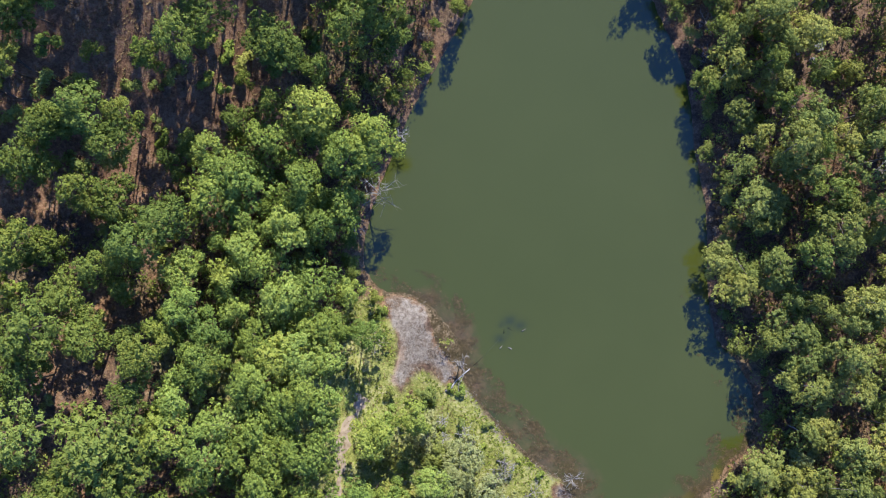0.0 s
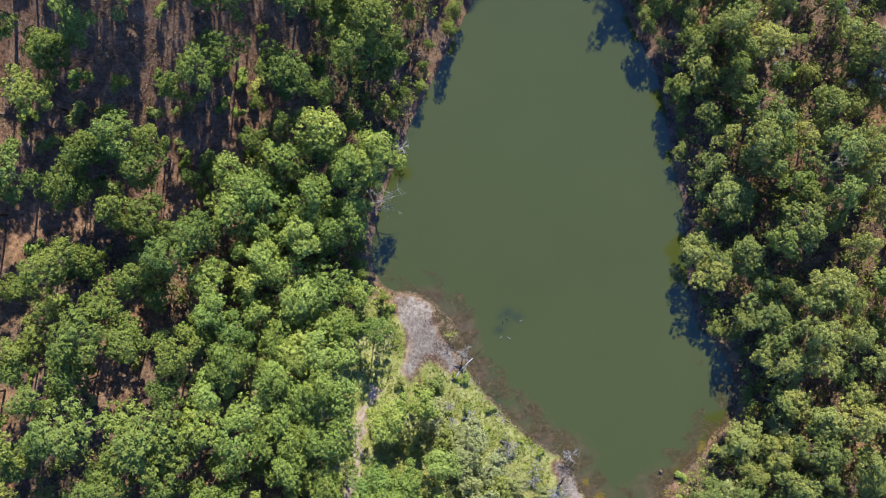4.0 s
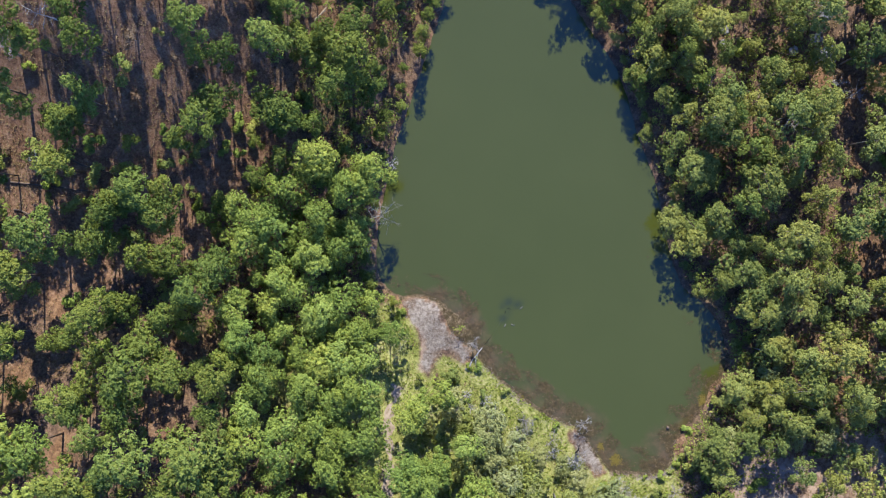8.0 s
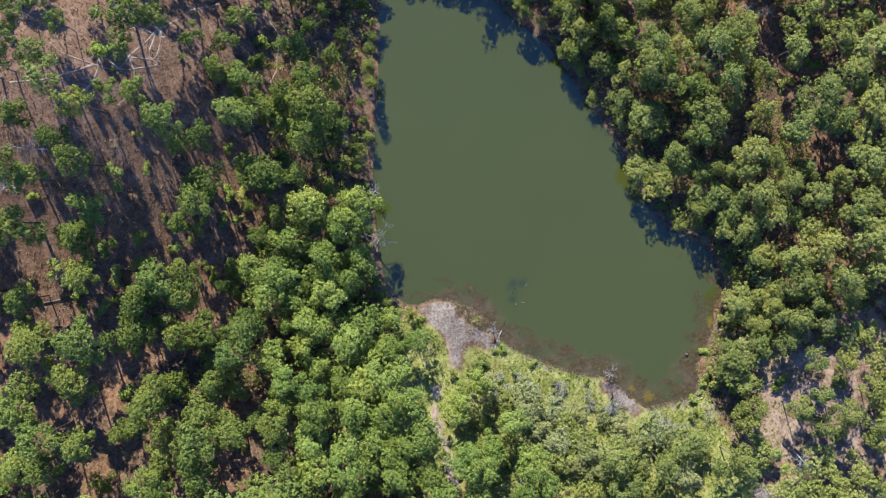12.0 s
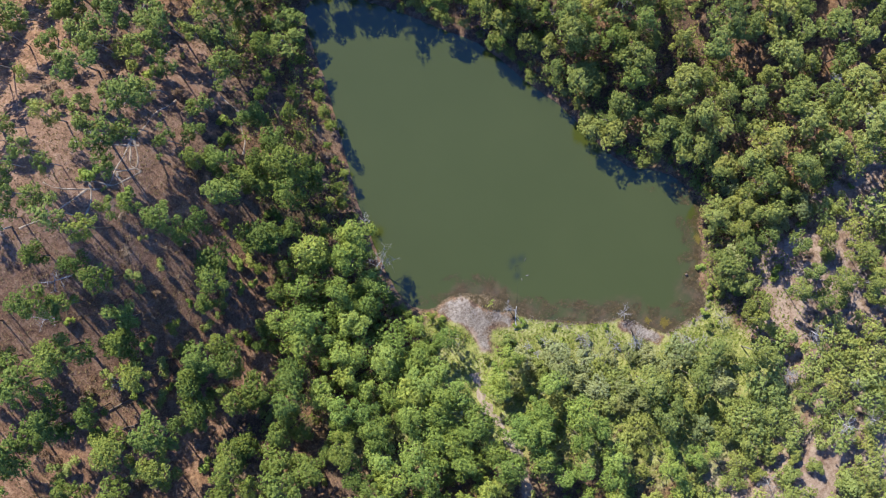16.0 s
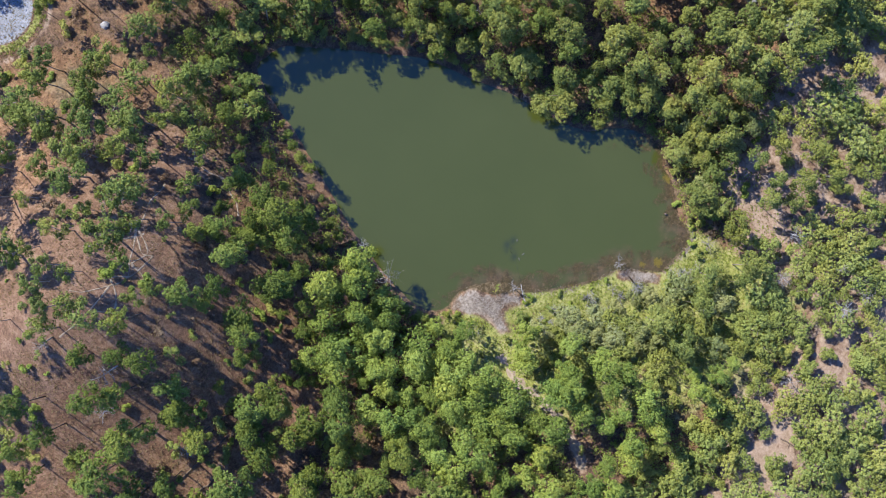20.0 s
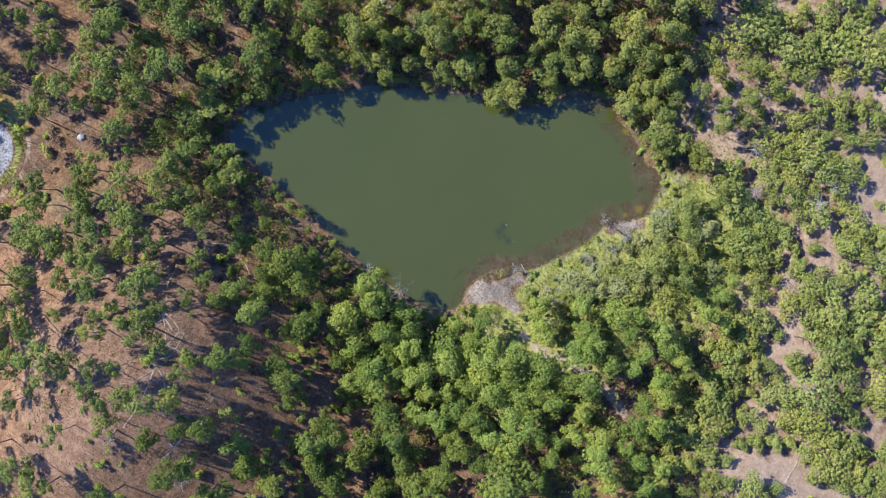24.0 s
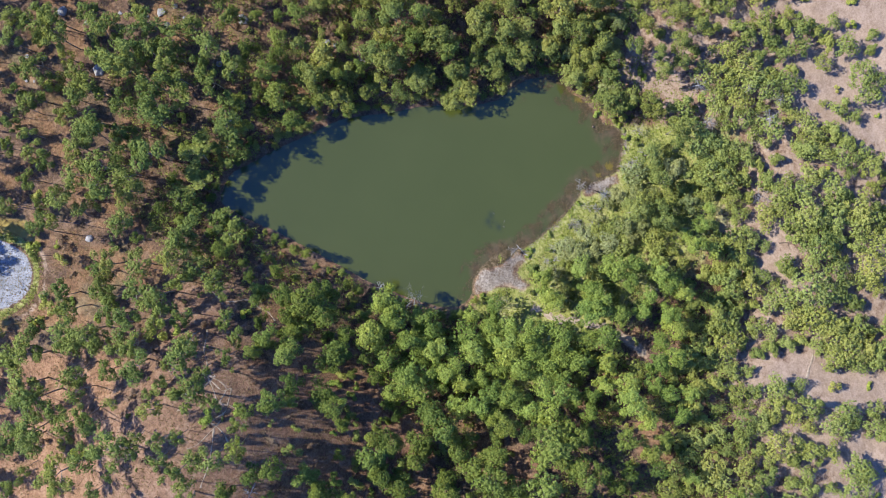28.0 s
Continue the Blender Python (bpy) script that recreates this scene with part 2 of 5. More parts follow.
SAND = [[(-6.7, 2.6), (-5.6, 3.2), (-4.3, 3.0), (-2.6, 2.3), (-1.5, 1.2), (-1.4, -0.2), (-0.7, -2.3), (0.4, -3.8), (1.6, -5.1), (1.1, -6.7), (0.0, -6.8), (-1.2, -5.2), (-2.5, -4.7), (-3.4, -5.7), (-4.7, -7.7), (-5.7, -6.4), (-4.8, -3.6), (-5.0, -1.6), (-5.9, 0.2)],
        [(12.6, -17.2), (14.6, -19.4), (15.6, -22.2), (16.4, -24.2), (14.6, -24.6), (13.2, -21.6), (11.8, -18.6)]]
HILL_CLEARING = [(-3.6, 55.1), (-7.3, 46.2), (-12.7, 47.8), (-22.2, 42.9), (-28.8, 42.2), (-39.2, 45.3), (-60.0, 47.5), (-62.1, 66.0), (-39.7, 66.1), (-26.7, 67.8), (-16.7, 65.0), (-8.3, 60.7)]
SLOPE = [(-19.7, 39.4), (-26.6, 35.3), (-37.1, 32.8), (-34.8, 39.6), (-26.3, 42.4)]
WEST_OPEN = [(-27.3, 37.9), (-21.8, 29.0), (-19.4, 23.7), (-24.7, 16.5), (-33.1, 11.1), (-41.0, 8.3), (-54.8, 6.5), (-72.3, 17.4), (-64.3, 32.2), (-46.4, 35.5)]
MUD_FLAT = [(-7.1, 5.1), (-5.3, 4.6), (-2.7, 3.8), (-0.4, 3.2), (1.9, 1.6), (3.4, -0.4), (3.7, -2.2), (3.4, -4.0), (2.5, -5.1), (1.6, -5.1), (0.4, -3.8), (-0.7, -2.3), (-1.4, -0.2), (-1.5, 1.2), (-2.6, 2.3), (-4.3, 3.0), (-5.6, 3.2), (-6.7, 2.6)]
CLEARINGS = [[(46.0, -40.2), (47.5, -48.6), (52.0, -56.2), (54.0, -80.0), (20.8, -80.0), (21.8, -66.2), (23.9, -60.8), (27.0, -55.7), (36.5, -55.4), (41.9, -60.4), (46.1, -56.1), (43.9, -45.4)],
             [(-19.3, -43.8), (-17.4, -48.1), (-18.4, -54.1), (-15.5, -58.6), (-19.5, -62.5), (-20.7, -78.0), (-26.5, -78.0), (-26.3, -61.4), (-24.3, -57.5), (-24.2, -53.3), (-23.2, -46.3)],
             [(9.9, -41.1), (10.4, -46.1), (6.2, -45.0), (5.7, -48.0), (6.7, -55.1), (3.0, -57.1), (1.5, -52.0), (4.1, -49.0), (5.2, -41.9)],
             [(2.0, -63.5), (3.0, -80.0), (-1.2, -80.0), (-3.2, -67.9), (-2.2, -64.6)], [(-30.0, -55.8), (-32.1, -63.0), (-31.3, -78.0), (-60.0, -80.0), (-56.0, -62.0), (-42.1, -56.6), (-38.0, -60.7), (-34.9, -56.6)],
             [(2.0, -50.0), (2.0, -57.1), (-7.3, -54.8), (-6.2, -49.7), (-2.1, -48.8)], [(36.0, -23.3), (36.3, -30.0), (31.6, -35.2), (28.5, -34.3), (31.7, -30.1), (33.9, -24.9)]]
PATH = rounded([(-4.2, -3.2), (-4.9, -5.8), (-7.6, -7.0), (-9.4, -9.4), (-10.9, -13.0), (-11.2, -17.0), (-12.6, -21.5), (-14.6, -25.0), (-17.0, -28.0)], 5, False)
LAKE = [(6.8 * math.cos(a) * (1 + 0.04 * math.sin(3 * a)) - 2.2, 8.2 * math.sin(a) + 93.0) for a in np.linspace(0, 6.28, 40)[:-1]]


def south_of(x, y):
    return 1 / (1 + np.exp((y + 4 + 0.25 * x) / 2.5))


def masks(x, y):
    """Which cover the ground has at places in plan."""
    d = edge_distance(x, y, POND)
    se = 1 / (1 + np.exp(-((x - y) * 0.7071 - 38 + 5 * ripple(x, y, 7, 5)) / 3)) * (y < -24)
    west = 1 / (1 + np.exp((x + 26 + 4 * ripple(x, y, 8, 1)) / 3)) / (1 + np.exp(-(y - 20) / 4))
    south_west = 1 / (1 + np.exp((y + 38 + 4 * ripple(x, y, 6, 2)) / 3))
    return {"russet": np.clip((-13 - x + 3 * ripple(x, y, 7, 8)) / 6, 0, 0.85) * np.clip((y - 8 + 3 * ripple(x, y, 5, 3)) / 6, 0, 1),
            "bare": np.maximum.reduce([inside(x, y, [HILL_CLEARING], 5), inside(x, y, [SLOPE], 4) * 0.6, se * 0.75, south_west * 0.75, 0.35 * west, 0.1 * inside(x, y, [WEST_OPEN], 6), np.clip(1.2 - np.abs(edge_distance(x, y, PATH, False)) / 1.1, 0, 1)]),
            "grey": np.maximum.reduce([0.8 * np.clip(1 - np.abs(edge_distance(x, y, LAKE) - 2.8) / 0.9, 0, 1) * (y > 70), inside(x, y, CLEARINGS, 4), 0.56 * se, 0.56 * south_west, np.clip(1 - np.abs(edge_distance(x, y, PATH, False)) / 1.5, 0, 1)]),
            "gold": np.clip(1 - np.abs(edge_distance(x, y, LAKE) - 3) / 5, 0, 1) * (0.45 + 0.5 * ripple(x, y, 4, 4)) * (y > 70),
            "lush": np.clip(1.1 - np.abs(edge_distance(x, y, LAKE) - 1.1 - 0.5 * ripple(x, y, 2.5, 7)) / 1.0, 0, 1) * (y > 70) + np.clip(1.5 - np.maximum(d, 0) / 21, 0, 1) * np.clip(south_of(x, y) + np.exp(-((x + 7.5) ** 2 + (y + 1) ** 2) / 14), 0, 1) * (1 - inside(x, y, SAND, 2)) * (1 - inside(x, y, [MUD_FLAT], 2)) * np.clip((27 - x) / 4, 0, 1),
            "sand": np.maximum(0.66 * inside(x, y, SAND, 1.2), np.clip(1.1 - np.abs(d - 0.75) / 0.8, 0, 1) * south_of(x, y - 2) * (y < -7.5) * np.clip((27 - x) / 3, 0, 1) * np.clip(0.62 + 0.45 * ripple(x, y, 1.5, 6), 0, 1)),
            "chalk": inside(x, y, [LAKE], 1.0),
            "slate": np.clip(0.8 - np.abs(edge_distance(x, y, LAKE) + 1.0) / 0.9 + 0.2 * ripple(x, y, 1.1, 4), 0, 0.8) * (y > 80),
            "mud": np.maximum(inside(x, y, [MUD_FLAT], 0.8), np.clip(1.15 - np.abs(d + 0.6) / (0.7 + 1.2 * south_of(x, y - 3) * np.clip((28 - x) / 5, 0, 1)), 0, 1) * (1 - inside(x, y, SAND, 1.2)))}


def hollow(x, y):
    """The deeper, dark pocket of water at the south shore."""
    return np.exp(-((x - 5.0) / 1.1) ** 2 - ((y + 11.2) / 1.7) ** 2)


def mesh_object(name, verts, faces, material, parent=None, smooth=False):
    me = bpy.data.meshes.new(name)
    me.from_pydata([tuple(v) for v in verts], [], [tuple(int(i) for i in f) for f in faces])
    me.materials.append(material)
    if smooth:
        me.polygons.foreach_set("use_smooth", [True] * len(me.polygons))
    ob = new(name, me)
    ob.parent = parent
    return ob


def steps_out(a, b, step, far):
    """Even steps from a to b, then ever longer ones to the horizon."""
    mid = list(np.arange(a, b + step / 2, step))
    grow, out_lo, out_hi = step, [], []
    while mid[0] - sum(out_lo) > -far:
        grow *= 1.5
        out_lo.append(grow)
    lo, hi = mid[0], mid[-1]
    low, high = [], []
    for g in out_lo:
        lo, hi = lo - g, hi + g
        low.append(lo)
        high.append(hi)
    return np.array(low[::-1] + mid + high)


LEVEL = {}


def level(x, y):
    """Height of the ground sheet as built, at places in plan."""
    x, y = np.asarray(x, float), np.asarray(y, float)
    xs, ys, z = LEVEL["x"], LEVEL["y"], LEVEL["z"]
    i, j = np.clip(np.searchsorted(xs, x) - 1, 0, len(xs) - 2), np.clip(np.searchsorted(ys, y) - 1, 0, len(ys) - 2)
    u, v = (x - xs[i]) / (xs[i + 1] - xs[i]), (y - ys[j]) / (ys[j + 1] - ys[j])
    return (z[j, i] * (1 - u) + z[j, i + 1] * u) * (1 - v) + (z[j + 1, i] * (1 - u) + z[j + 1, i + 1] * u) * v


def build_ground():
    xs, ys = steps_out(-75, 75, 0.8, 2500), steps_out(-88, 105, 0.8, 2500)
    gx, gy = np.meshgrid(xs, ys)
    gx, gy = gx.ravel(), gy.ravel()
    z = height(gx, gy)
    n = len(xs)
    i = (np.arange(len(ys) - 1)[:, None] * n + np.arange(n - 1)[None, :]).ravel()
    ob = mesh_object("ground", np.stack([gx, gy, z], 1), np.stack([i, i + 1, i + n + 1, i + n], 1), EARTH, smooth=True)
    for name, value in masks(gx, gy).items():
        ob.data.attributes.new(name, "FLOAT", "POINT").data.foreach_set("value", value.astype(np.float32))
    LEVEL["x"], LEVEL["y"], LEVEL["z"] = xs, ys, z.reshape(len(ys), n)
    tagged(ob, "dry brown forest floor with bare earth and leaf litter", "ground", kind="structure")


def build_water():
    xs, ys = np.arange(-12, 38, 0.4), np.arange(-30, 55, 0.4)
    gx, gy = np.meshgrid(xs, ys)
    gx, gy = gx.ravel(), gy.ravel()
    d = edge_distance(gx, gy, POND)
    n = len(xs)
    i = (np.arange(len(ys) - 1)[:, None] * n + np.arange(n - 1)[None, :]).ravel()
    quads = np.stack([i, i + 1, i + n + 1, i + n], 1)
    quads = quads[(d[quads] < 1.6).all(1)]
    used, where = np.unique(quads, return_inverse=True)
    ob = mesh_object("water", np.stack([gx, gy, 0 * gx], 1)[used], where.reshape(-1, 4), WATER, smooth=True)
    x, y = gx[used], gy[used]
    reach = 1.0 + 3.6 * south_of(x, y) * np.clip((29 - x) / 5, 0.15, 1) + 2.6 * np.exp(-((x - 1.0) ** 2 + (y - 0.5) ** 2) / 18)
    shallow = np.clip(1.1 + d[used] / reach, 0, 1) * np.clip(0.25 + south_of(x, y) + np.exp(-((x - 1.0) ** 2 + (y - 0.5) ** 2) / 26), 0, 1)
    shallow = np.maximum(shallow, 0.55 * np.exp(-((x - 29.5) / 1.3) ** 2 - ((y + 15.5) / 2.2) ** 2))
    shallow *= np.clip(0.72 + 0.4 * ripple(x, y, 1.3, 3), 0, 1) * (1 - 0.9 * hollow(x, y))
    shallow = np.maximum(shallow, 0.8 * np.exp(-((x + y + 4.1) / 1.5) ** 2 - ((x - y - 26.6) / 3.6) ** 2))
    sunk = np.zeros(len(x))
    for cx, cy, rx, ry, depth in ((7.4, 0.1, 0.7, 0.55, 0.75), (8.5, -0.4, 0.7, 0.5, 0.7), (6.5, -0.3, 0.4, 0.35, 0.6), (6.3, -1.9, 0.6, 0.5, 0.75), (7.2, -1.0, 0.4, 0.8, 0.35), (5.4, -10.4, 0.8, 1.3, 0.35)):
        sunk = np.maximum(sunk, depth * np.exp(-((x - cx) / rx) ** 2 - ((y - cy) / ry) ** 2))
    ob.data.attributes.new("sunken", "FLOAT", "POINT").data.foreach_set("value", sunk.astype(np.float32))
    ob.data.attributes.new("shallow", "FLOAT", "POINT").data.foreach_set("value", shallow.astype(np.float32))
    tagged(ob, "still opaque olive green pond water", "pond", kind="structure")


build_ground()
build_water()


# ---- trees ----
def tube(verts, faces, points, radii, sides=6):
    """Adds a tapering limb along points."""
    points = [Vector(p) for p in points]
    first = len(verts)
    for k, p in enumerate(points):
        along = (points[min(k + 1, len(points) - 1)] - points[max(k - 1, 0)]).normalized()
        side = along.orthogonal().normalized()
        other = along.cross(side)
        for s in range(sides):
            a = 2 * math.pi * s / sides
            verts.append(p + (side * math.cos(a) + other * math.sin(a)) * radii[k])
    for k in range(len(points) - 1):
        for s in range(sides):
            a, b = first + k * sides + s, first + k * sides + (s + 1) % sides
            faces.append((a, b, b + sides, a + sides))
    faces.append(tuple(first + (len(points) - 1) * sides + s for s in range(sides)))
    faces.append(tuple(first + s for s in reversed(range(sides))))


def unit(v):
    return v / (np.linalg.norm(v, axis=1)[:, None] + 1e-9)


def sprays(rng, centres, radii, per, size, outward=None, up=0.35):
    """Leaf sprays, small pointed blades set round each clump and turned out of the crown."""
    c, r = np.repeat(centres, per, 0), np.repeat(radii, per)
    n = len(c)
    d = rng.normal(size=(n, 3))
    d[:, 2] += up
    if outward is not None:
        d += 0.35 * np.repeat(outward, per, 0)
    d = unit(d)
    p = c + d * (r * rng.uniform(0.45, 1.05, n))[:, None]
    normal = 1.0 * d + rng.normal(scale=0.42, size=(n, 3)) + (0, 0, 0.25)
    if outward is not None:
        normal += 0.45 * np.repeat(outward, per, 0)
    normal = unit(normal)
    u = unit(np.cross(normal, rng.normal(size=(n, 3))))
    v = np.cross(normal, u)
    s = (size * rng.uniform(0.7, 1.35, n))[:, None] if np.ndim(size) == 0 else (np.repeat(size, per) * rng.uniform(0.7, 1.35, n))[:, None]
    u, v = u * s, v * s * 0.6
    leaves = np.stack([p - u * 0.8 - v, p - u * 0.8 + v, p + u * 1.1 - normal * s * 0.3], 1).reshape(-1, 3)
    return leaves, np.arange(3 * n).reshape(-1, 3)


def lobed(rng, count, radius, depth, uneven, lobes):
    """Clump centres over a crown of several rounded lobes, the way out of the crown there, and the lobes."""
    a = rng.uniform(0, 6.28) + np.arange(lobes) * 2.39996 + rng.normal(scale=0.8 * uneven, size=lobes)
    f = np.arange(lobes) / max(lobes - 1, 1)
    far = radius * (0.18 + 0.64 * np.sqrt(f)) * rng.uniform(1 - uneven * 0.75, 1 + uneven * 0.75, lobes)
    rise = depth * (0.26 - 0.5 * f + rng.uniform(-0.14, 0.14, lobes) * (0.5 + uneven))
    mid = np.stack([far * np.cos(a), far * np.sin(a), rise], 1)
    wide = radius * rng.uniform(0.20, 0.44, lobes)
    k = np.arange(count // lobes) + 0.5
    zz = 1 - 1.55 * k / len(k)
    flat = np.sqrt(1 - zz * zz)
    points, out = [], []
    for j in range(lobes):
        t = k * 2.39996 + rng.uniform(0, 6.28)
        d = np.stack([flat * np.cos(t), flat * np.sin(t), zz], 1)
        p = mid[j] + d * wide[j] * (1, 1, min(1.0, 0.42 * depth / radius)) * rng.uniform(0.68, 1.2, (len(k), 1))
        gap = np.linalg.norm(p[:, None] - mid[None], axis=2) / wide[None]
        gap[:, j] = 9
        keep = gap.min(1) > 0.78
        points.append(p[keep])
        out.append(unit(0.6 * d[keep] + 0.5 * unit(p[keep])))
    return np.concatenate(points), np.concatenate(out), mid, wide


def make_tree(name, seed, tall, radius, depth, clumps, per, clump, leaf, leaves, bark, uneven=0.35, lobes=7, open_crown=0.0, lean=0.0):
    """A tree with a tapered trunk, limbs and a crown of many small sprays. Base at the origin."""
    rng = np.random.default_rng(seed)
    tree = new(name)
    mid = tall - depth * 0.5
    ax, ay = lean * rng.normal(), lean * rng.normal()
    centres, out, lobe, wide = lobed(rng, clumps, radius, depth, uneven, lobes)
    keep = rng.random(len(centres)) > open_crown
    centres, out = centres[keep] + (ax, ay, mid), out[keep]
    radii = clump * rng.uniform(0.7, 1.25, len(centres))
    verts, faces = [], []
    base_r = 0.006 * tall + 0.03
    bend = rng.normal(scale=0.25, size=2)
    stem = [(0, 0, -0.4), (bend[0] * 0.5, bend[1] * 0.5, tall * 0.3), (ax * 0.6 + bend[0], ay * 0.6 + bend[1], tall * 0.58), (ax, ay, tall - depth * 0.3)]
    tube(verts, faces, stem, [base_r * 1.25, base_r * 0.9, base_r * 0.65, base_r * 0.25], 6)
    pick = rng.permutation(len(centres))[:5]
    for j in pick:
        f = rng.uniform(0.45, 0.9)
        start = Vector(stem[2]).lerp(Vector(stem[3]), f) if f > 0.6 else Vector(stem[1]).lerp(Vector(stem[2]), 0.75)
        end = Vector(centres[j])
        tube(verts, faces, [start, start.lerp(end, 0.55) - Vector((0, 0, 0.2)), end], [base_r * 0.42, base_r * 0.28, base_r * 0.1], 4)
    mesh_object("trunk", verts, faces, bark, tree, True)
    v, f = sprays(rng, centres, radii, per, leaf, out)
    heart, g = sprays(rng, lobe + (ax, ay, mid - 0.1 * depth), wide * 0.6, 16, 0.3 * wide)
    mesh_object("crown", np.concatenate([v, heart]), np.concatenate([f, g + len(v)]), leaves, tree)
    return tree


KINDS = {}
for k in range(6):
    KINDS["grove", k] = make_tree("broadleaf_tree", 10 + k, 12.6 + 0.6 * k, 2.6 + 0.2 * (k % 3), 9.0, 210, 22, 0.40, 0.135, LEAF_GROVE, BARK, 0.5, 12 + k % 3, lean=0.3)
for k in range(6):
    KINDS["dark", k] = make_tree("woodland_tree", 20 + k, 13.0 + 0.7 * k, 2.4 + 0.2 * (k % 3), 8.8, 200, 22, 0.40, 0.135, LEAF_DARK_SHADED, BARK, 0.55, 12 + k % 3, 0.06, lean=0.4)
for k in range(6):
    KINDS["east", k] = make_tree("bank_tree", 30 + k, 12.0 + 0.6 * k, 2.5 + 0.22 * (k % 3), 8.8, 200, 22, 0.40, 0.135, LEAF_EAST, BARK_GREY, 0.55, 12 + k % 3, 0.05, lean=0.3)
for k in range(6):
    KINDS["pine", k] = make_tree("pine_tree", 50 + k, 12.0 + 0.7 * k, 2.4 + 0.18 * (k % 3), 5.4, 140, 21, 0.40, 0.135, LEAF_PINE, BARK_GREY, 0.65, 9 + k % 3, 0.1, lean=0.5)
for k in range(6):
    KINDS["bush", k] = make_tree("bushy_tree", 70 + k, 4.0 + 0.4 * k, 2.2 + 0.15 * k, 3.6, 135, 22, 0.36, 0.13, LEAF_BUSH, BARK_GREY, 0.6, 9 + k % 3)
for k in range(5):
    KINDS["pale", k] = make_tree("shore_tree", 80 + k, 4.6 + 0.5 * k, 2.3, 4.2, 130, 20, 0.36, 0.12, LEAF_PALE, BARK_GREY, 0.55, 10)
for k in range(4):
    KINDS["shrub", k] = make_tree("shrub", 90 + k, 1.2 + 0.3 * k, 0.8 + 0.12 * k, 1.3, 30, 20, 0.3, 0.12, LEAF_GROVE if k < 2 else LEAF_BUSH, BARK_GREY, 0.4, 3)
for k in range(4):
    KINDS["dry", k] = make_tree("dry_shrub", 95 + k, 1.5 + 0.4 * k, 0.95, 1.7, 30, 20, 0.36, 0.10, LEAF_DRY, BARK_GREY, 0.5, 3, 0.2)
LABELS = {"grove": ("bright green leafy tree in the dense grove by the pond", "tree", "grove trees"),
          "dark": ("dark green leafy tree, its leaves darkened for shade on the west bank", "tree", "west bank trees"),
          "east": ("yellow-green leafy tree on the dry bank above the pond", "tree", "bank trees"),
          "pine": ("slender dark green pine standing on dry brown grass", "tree", "pines"),
          "bush": ("low bright green bushy tree on pale bare earth", "tree", "bushy trees"),
          "pale": ("pale grey-green bushy tree behind the low grassy shore", "tree", "shore trees"),
          "shrub": ("small bright green shrub on bare ground", "shrub", "green shrubs"),
          "dry": ("dry brown shrub with withered leaves under the trees", "shrub", "dry shrubs")}
KIND_COUNT = {"grove": 6, "dark": 6, "east": 6, "pine": 6, "bush": 6, "pale": 5, "shrub": 4, "dry": 4}
LOW = ("bush", "pale", "shrub", "dry")     # kinds whose height follows their width
CELLS, SITES = {}, {}


def plant(kind, x, y, size=1.0):
    """Notes a tree of a kind at a place in plan."""
    SITES.setdefault(kind, []).append((x, y, size))
    CELLS.setdefault((int(x // 8), int(y // 8)), []).append((x, y))


def clear_of(x, y, gap):
    i, j = int(x // 8), int(y // 8)
    return all((x - a) ** 2 + (y - b) ** 2 > gap * gap for p in (-1, 0, 1) for q in (-1, 0, 1) for a, b in CELLS.get((i + p, j + q), ()))


def joined(name, prototypes, placed, label):
    """Trees too far out to count, as one mesh."""
    verts, faces, slots, materials, first = [], [], [], [], 0
    for k, m in placed:
        for ob in prototypes[k].children:
            me = ob.data
            co = np.empty(len(me.vertices) * 3)
            me.vertices.foreach_get("co", co)
            co = co.reshape(-1, 3) @ np.array(m.to_3x3()).T + np.array(m.translation)
            if me.materials[0] not in materials:
                materials.append(me.materials[0])
            verts.append(co)
            faces += [tuple(i + first for i in f.vertices) for f in me.polygons]
            slots += [materials.index(me.materials[0])] * len(me.polygons)
            first += len(co)
    ob = mesh_object(name, np.concatenate(verts), faces, materials[0])
    for m in materials[1:]:
        ob.data.materials.append(m)
    ob.data.polygons.foreach_set("material_index", slots)
    tagged(ob, label, "woods", kind="stuff")


def bank_height(x, y):
    """Trees stay lower on the east bank and round the north tip of the pond."""
    d = float(edge_distance(x, y, POND))
    if x > 4 and y > 38:
        return min(1.0, 0.42 + d / 22)
    return 0.66 if x > 14 and d < 6 else 1.0


